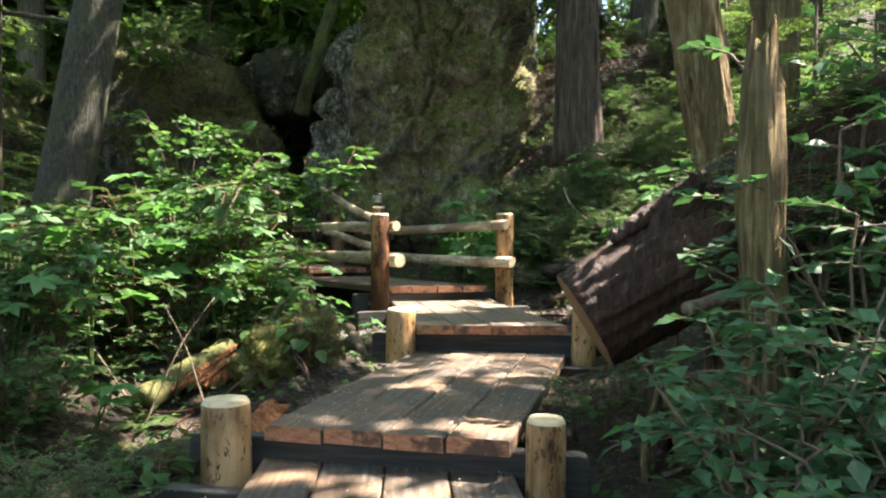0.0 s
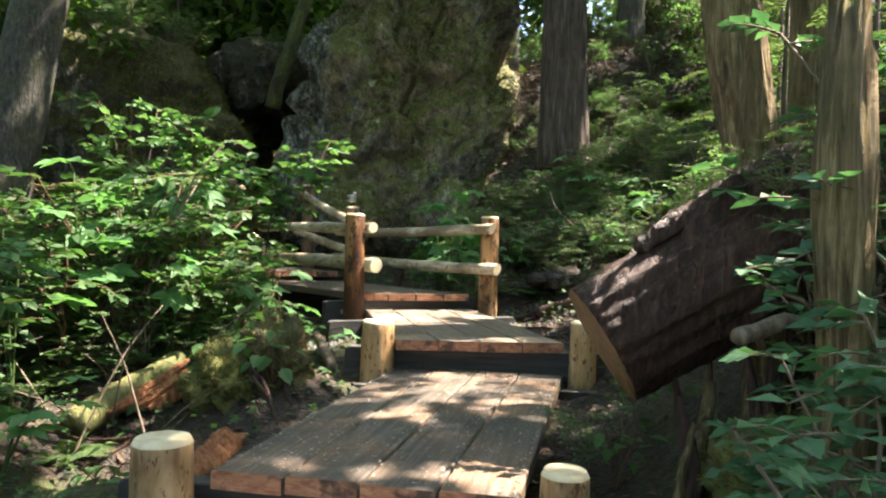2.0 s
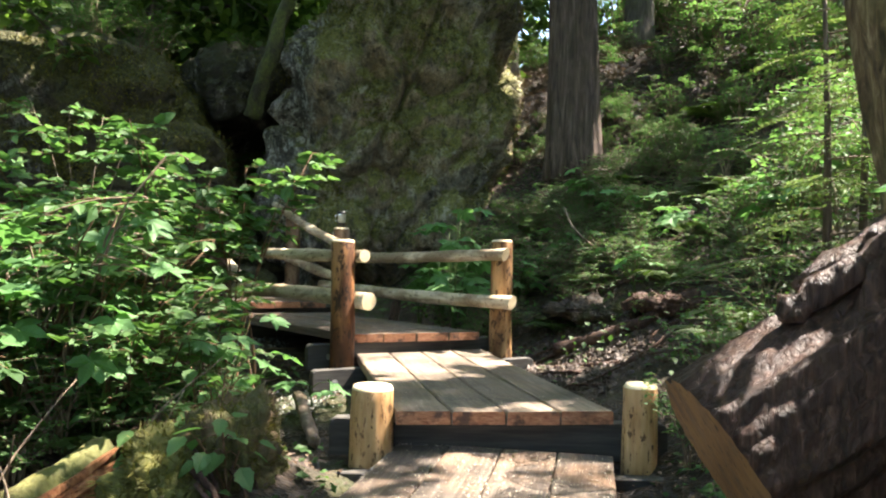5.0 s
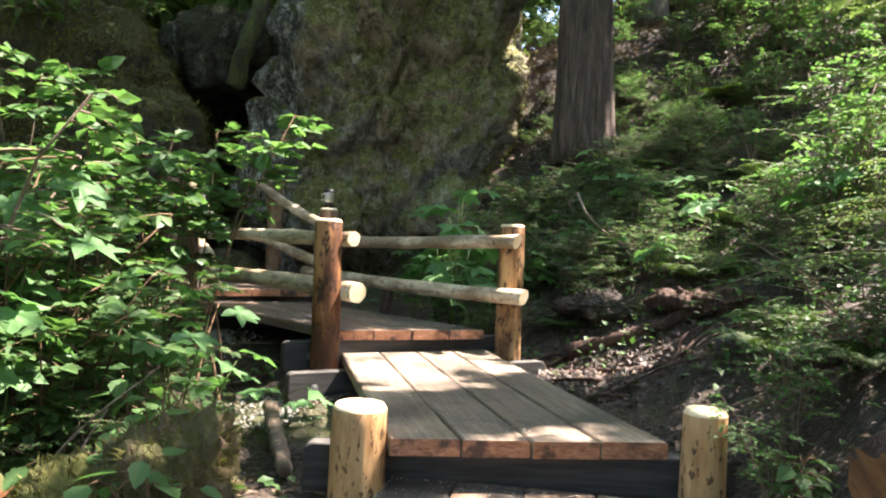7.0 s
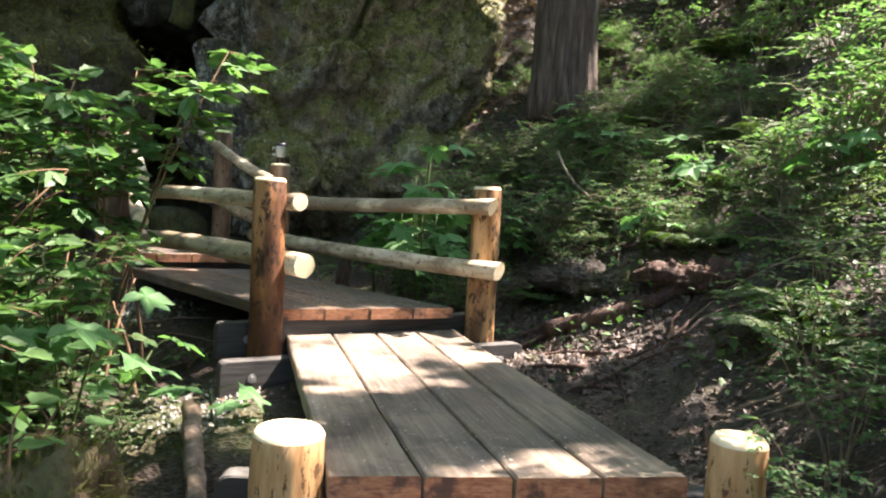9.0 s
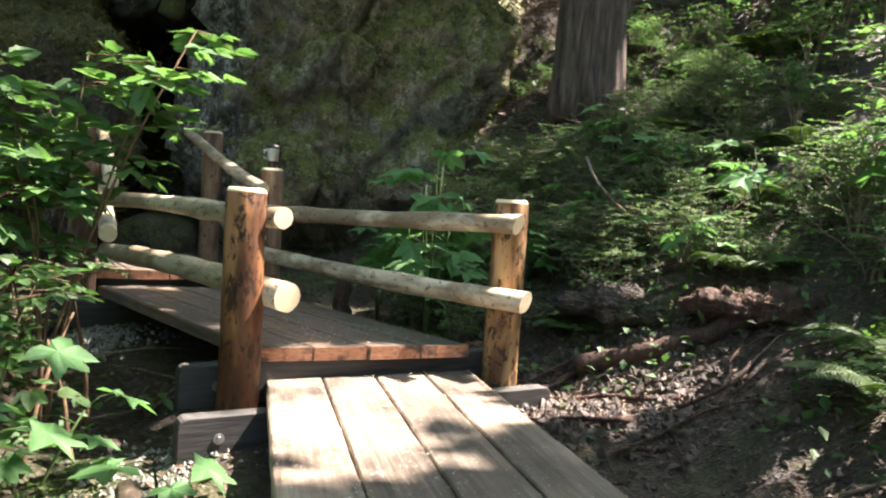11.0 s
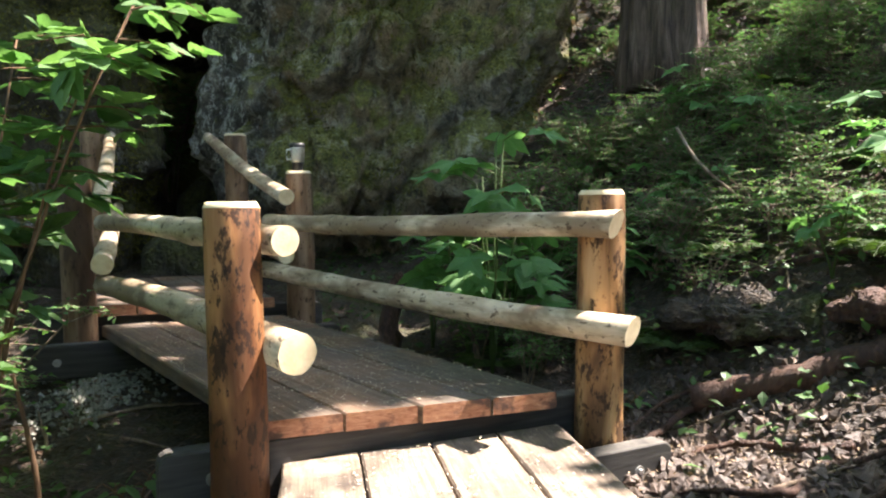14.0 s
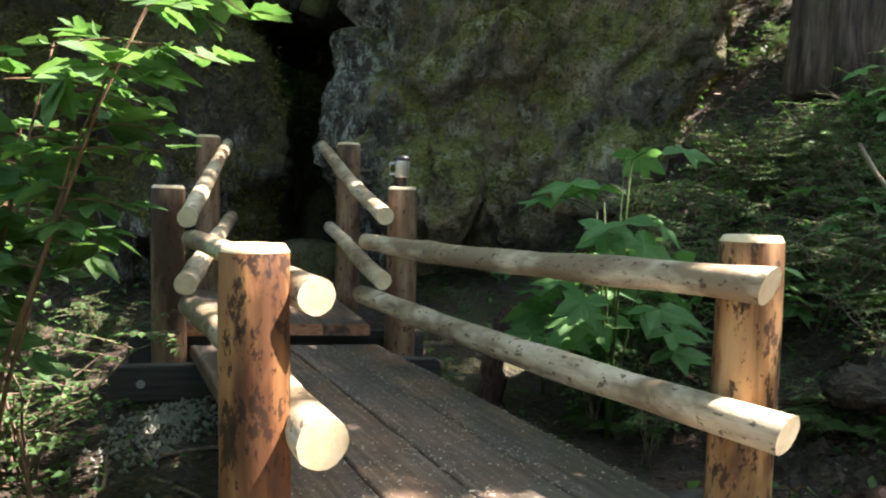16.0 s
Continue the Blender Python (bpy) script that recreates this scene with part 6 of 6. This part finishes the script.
stick("branch", [(1.25, 2.9, 1.02), (1.5, 2.95, 1.1), (1.9, 3.0, 1.05)], (0.035, 0.03), 707, TWIG, "short barkless branch stub poking out below the log", "branch")
stick("root", [on_ground(1.3, 3.35, -0.03), (1.32, 3.4, 0.35), (1.45, 3.5, 0.75)], (0.05, 0.03), 709, SNAG, "pale root prop under the fallen log", "root")
stick("root", [on_ground(1.6, 3.3, -0.03), (1.55, 3.35, 0.4), (1.7, 3.6, 0.95)], (0.045, 0.03), 710, SNAG, "pale root prop under the fallen log", "root")
stick("leaning_trunk", [(-2.3, 14.3, 3.95), (-2.08, 14.0, 4.6), (-1.62, 13.9, 6.1), (-1.3, 13.8, 7.6)], (0.17, 0.1), 711, BARK_MOSSY, "dark mossy thin trunk leaning against the boulder", "trunk")
ROOTS = random.Random(31)
for k in range(16):                                  # surface roots on the bare foot of the slope
    x, y = ROOTS.uniform(1.7, 3.6), ROOTS.uniform(7.6, 10.6)
    a, ln = ROOTS.uniform(-0.7, 0.7) + (math.pi if k % 2 else 0), ROOTS.uniform(0.5, 1.2)
    pts = [(x + ln * q * math.cos(a + 0.5 * math.sin(q * 4 + k)), y + ln * q * math.sin(a + 0.5 * math.sin(q * 4 + k))) for q in (0, 0.25, 0.5, 0.75, 1.0)]
    stick("root", [on_ground(px, py, 0.01 + 0.045 * math.sin(q * 0.8)) for q, (px, py) in enumerate(pts)], (ROOTS.uniform(0.014, 0.034), 0.006), 800 + k, ROOT_RED if k % 3 else LOG_BARK, "reddish brown root crossing the bare soil", "root", "surface roots")
for k in range(9):                                   # roots and rotten props in the dark under the big log
    x, y = 1.15 + 0.09 * k, 3.15 + 0.1 * (k % 4)
    stick("root", [on_ground(x, y, -0.03), (x + 0.05 * math.sin(k * 2.1), y + 0.03, gz(x, y) + 0.2), (x + 0.1 * math.cos(k * 1.7), y + 0.1, gz(x, y) + 0.5 + 0.04 * k)], (0.03 + 0.012 * (k % 3), 0.014), 830 + k, SNAG if k % 3 == 0 else ROOT_RED, "gnarled root hanging under the fallen log", "root", "roots under the log")
TWIGS = random.Random(44)
for k in range(22):                                  # dead bare twigs crossing through the bushes
    x, y = TWIGS.uniform(-2.9, -1.3), TWIGS.uniform(4.2, 6.6)
    a, ln, h = TWIGS.uniform(0, 6.28), TWIGS.uniform(0.4, 0.9), TWIGS.uniform(0.35, 0.95)
    x2, y2 = min(x + ln * math.cos(a), -0.95), y + ln * math.sin(a)
    stick("twig", [on_ground(x, y, -0.01), ((x + x2) / 2, (y + y2) / 2, gz(x, y) + h * 0.65), (x2, y2, gz(x, y) + h)], (0.007, 0.003), 860 + k, TWIG, "thin bare dead twig among the bushes", "twig", "bare twigs")
for k in range(12):                                  # reddish roots spilling from the bank beside the planks
    x, y = TWIGS.uniform(-1.0, -0.8), TWIGS.uniform(4.7, 6.1)
    stick("root", [on_ground(x - 0.05, y, 0.2), on_ground(x + 0.06, y - 0.05, 0.12), on_ground(x + 0.14, y - 0.15, 0.0)], (TWIGS.uniform(0.01, 0.024), 0.006), 890 + k, ROOT_RED, "short reddish root sticking out of the bank", "root", "bank roots")
STICKS = random.Random(12)
for k in range(34):
    if k % 2:
        x, y = STICKS.uniform(1.3, 3.6), STICKS.uniform(6.0, 10.8)
    else:
        x, y = STICKS.choice(((-1.2, 6.9), (-1.5, 4.6), (-0.9, 8.9), (-1.6, 9.6), (1.0, 3.3), (1.3, 2.7), (-2.2, 4.0)))
        x, y = x + STICKS.uniform(-0.3, 0.3), y + STICKS.uniform(-0.4, 0.4)
    a, ln = STICKS.uniform(0, 6.28), STICKS.uniform(0.25, 0.8)
    x2, y2 = x + ln * math.cos(a), y + ln * math.sin(a)
    if x2 < 1.1 and x2 > -0.6:
        continue
    stick("stick", [on_ground(x, y, 0.015), on_ground((x + x2) / 2, (y + y2) / 2, 0.03), on_ground(x2, y2, 0.02)], (STICKS.uniform(0.006, 0.016), 0.004), 720 + k, TWIG if k % 3 else LOG_BARK, "thin dead stick lying on the soil", "stick", "fallen sticks")
for k, (x, y, dx, dy, h) in enumerate(((-1.3, 7.6, 0.1, 0.3, 0.7), (-1.4, 8.0, -0.2, 0.2, 0.8), (-1.2, 8.2, -0.1, 0.0, 0.75), (-1.5, 8.3, -0.35, -0.2, 0.6), (-1.15, 7.8, -0.2, 0.2, 0.55))):
    stick("cane", [on_ground(x, y, -0.02), (x + dx * 0.4, y + dy * 0.4, gz(x, y) + h * 0.6), (x + dx, y + dy, gz(x, y) + h)], (0.014, 0.006), 780 + k, CANE, "bare reddish cane leaning among the bushes", "cane", "bare canes")
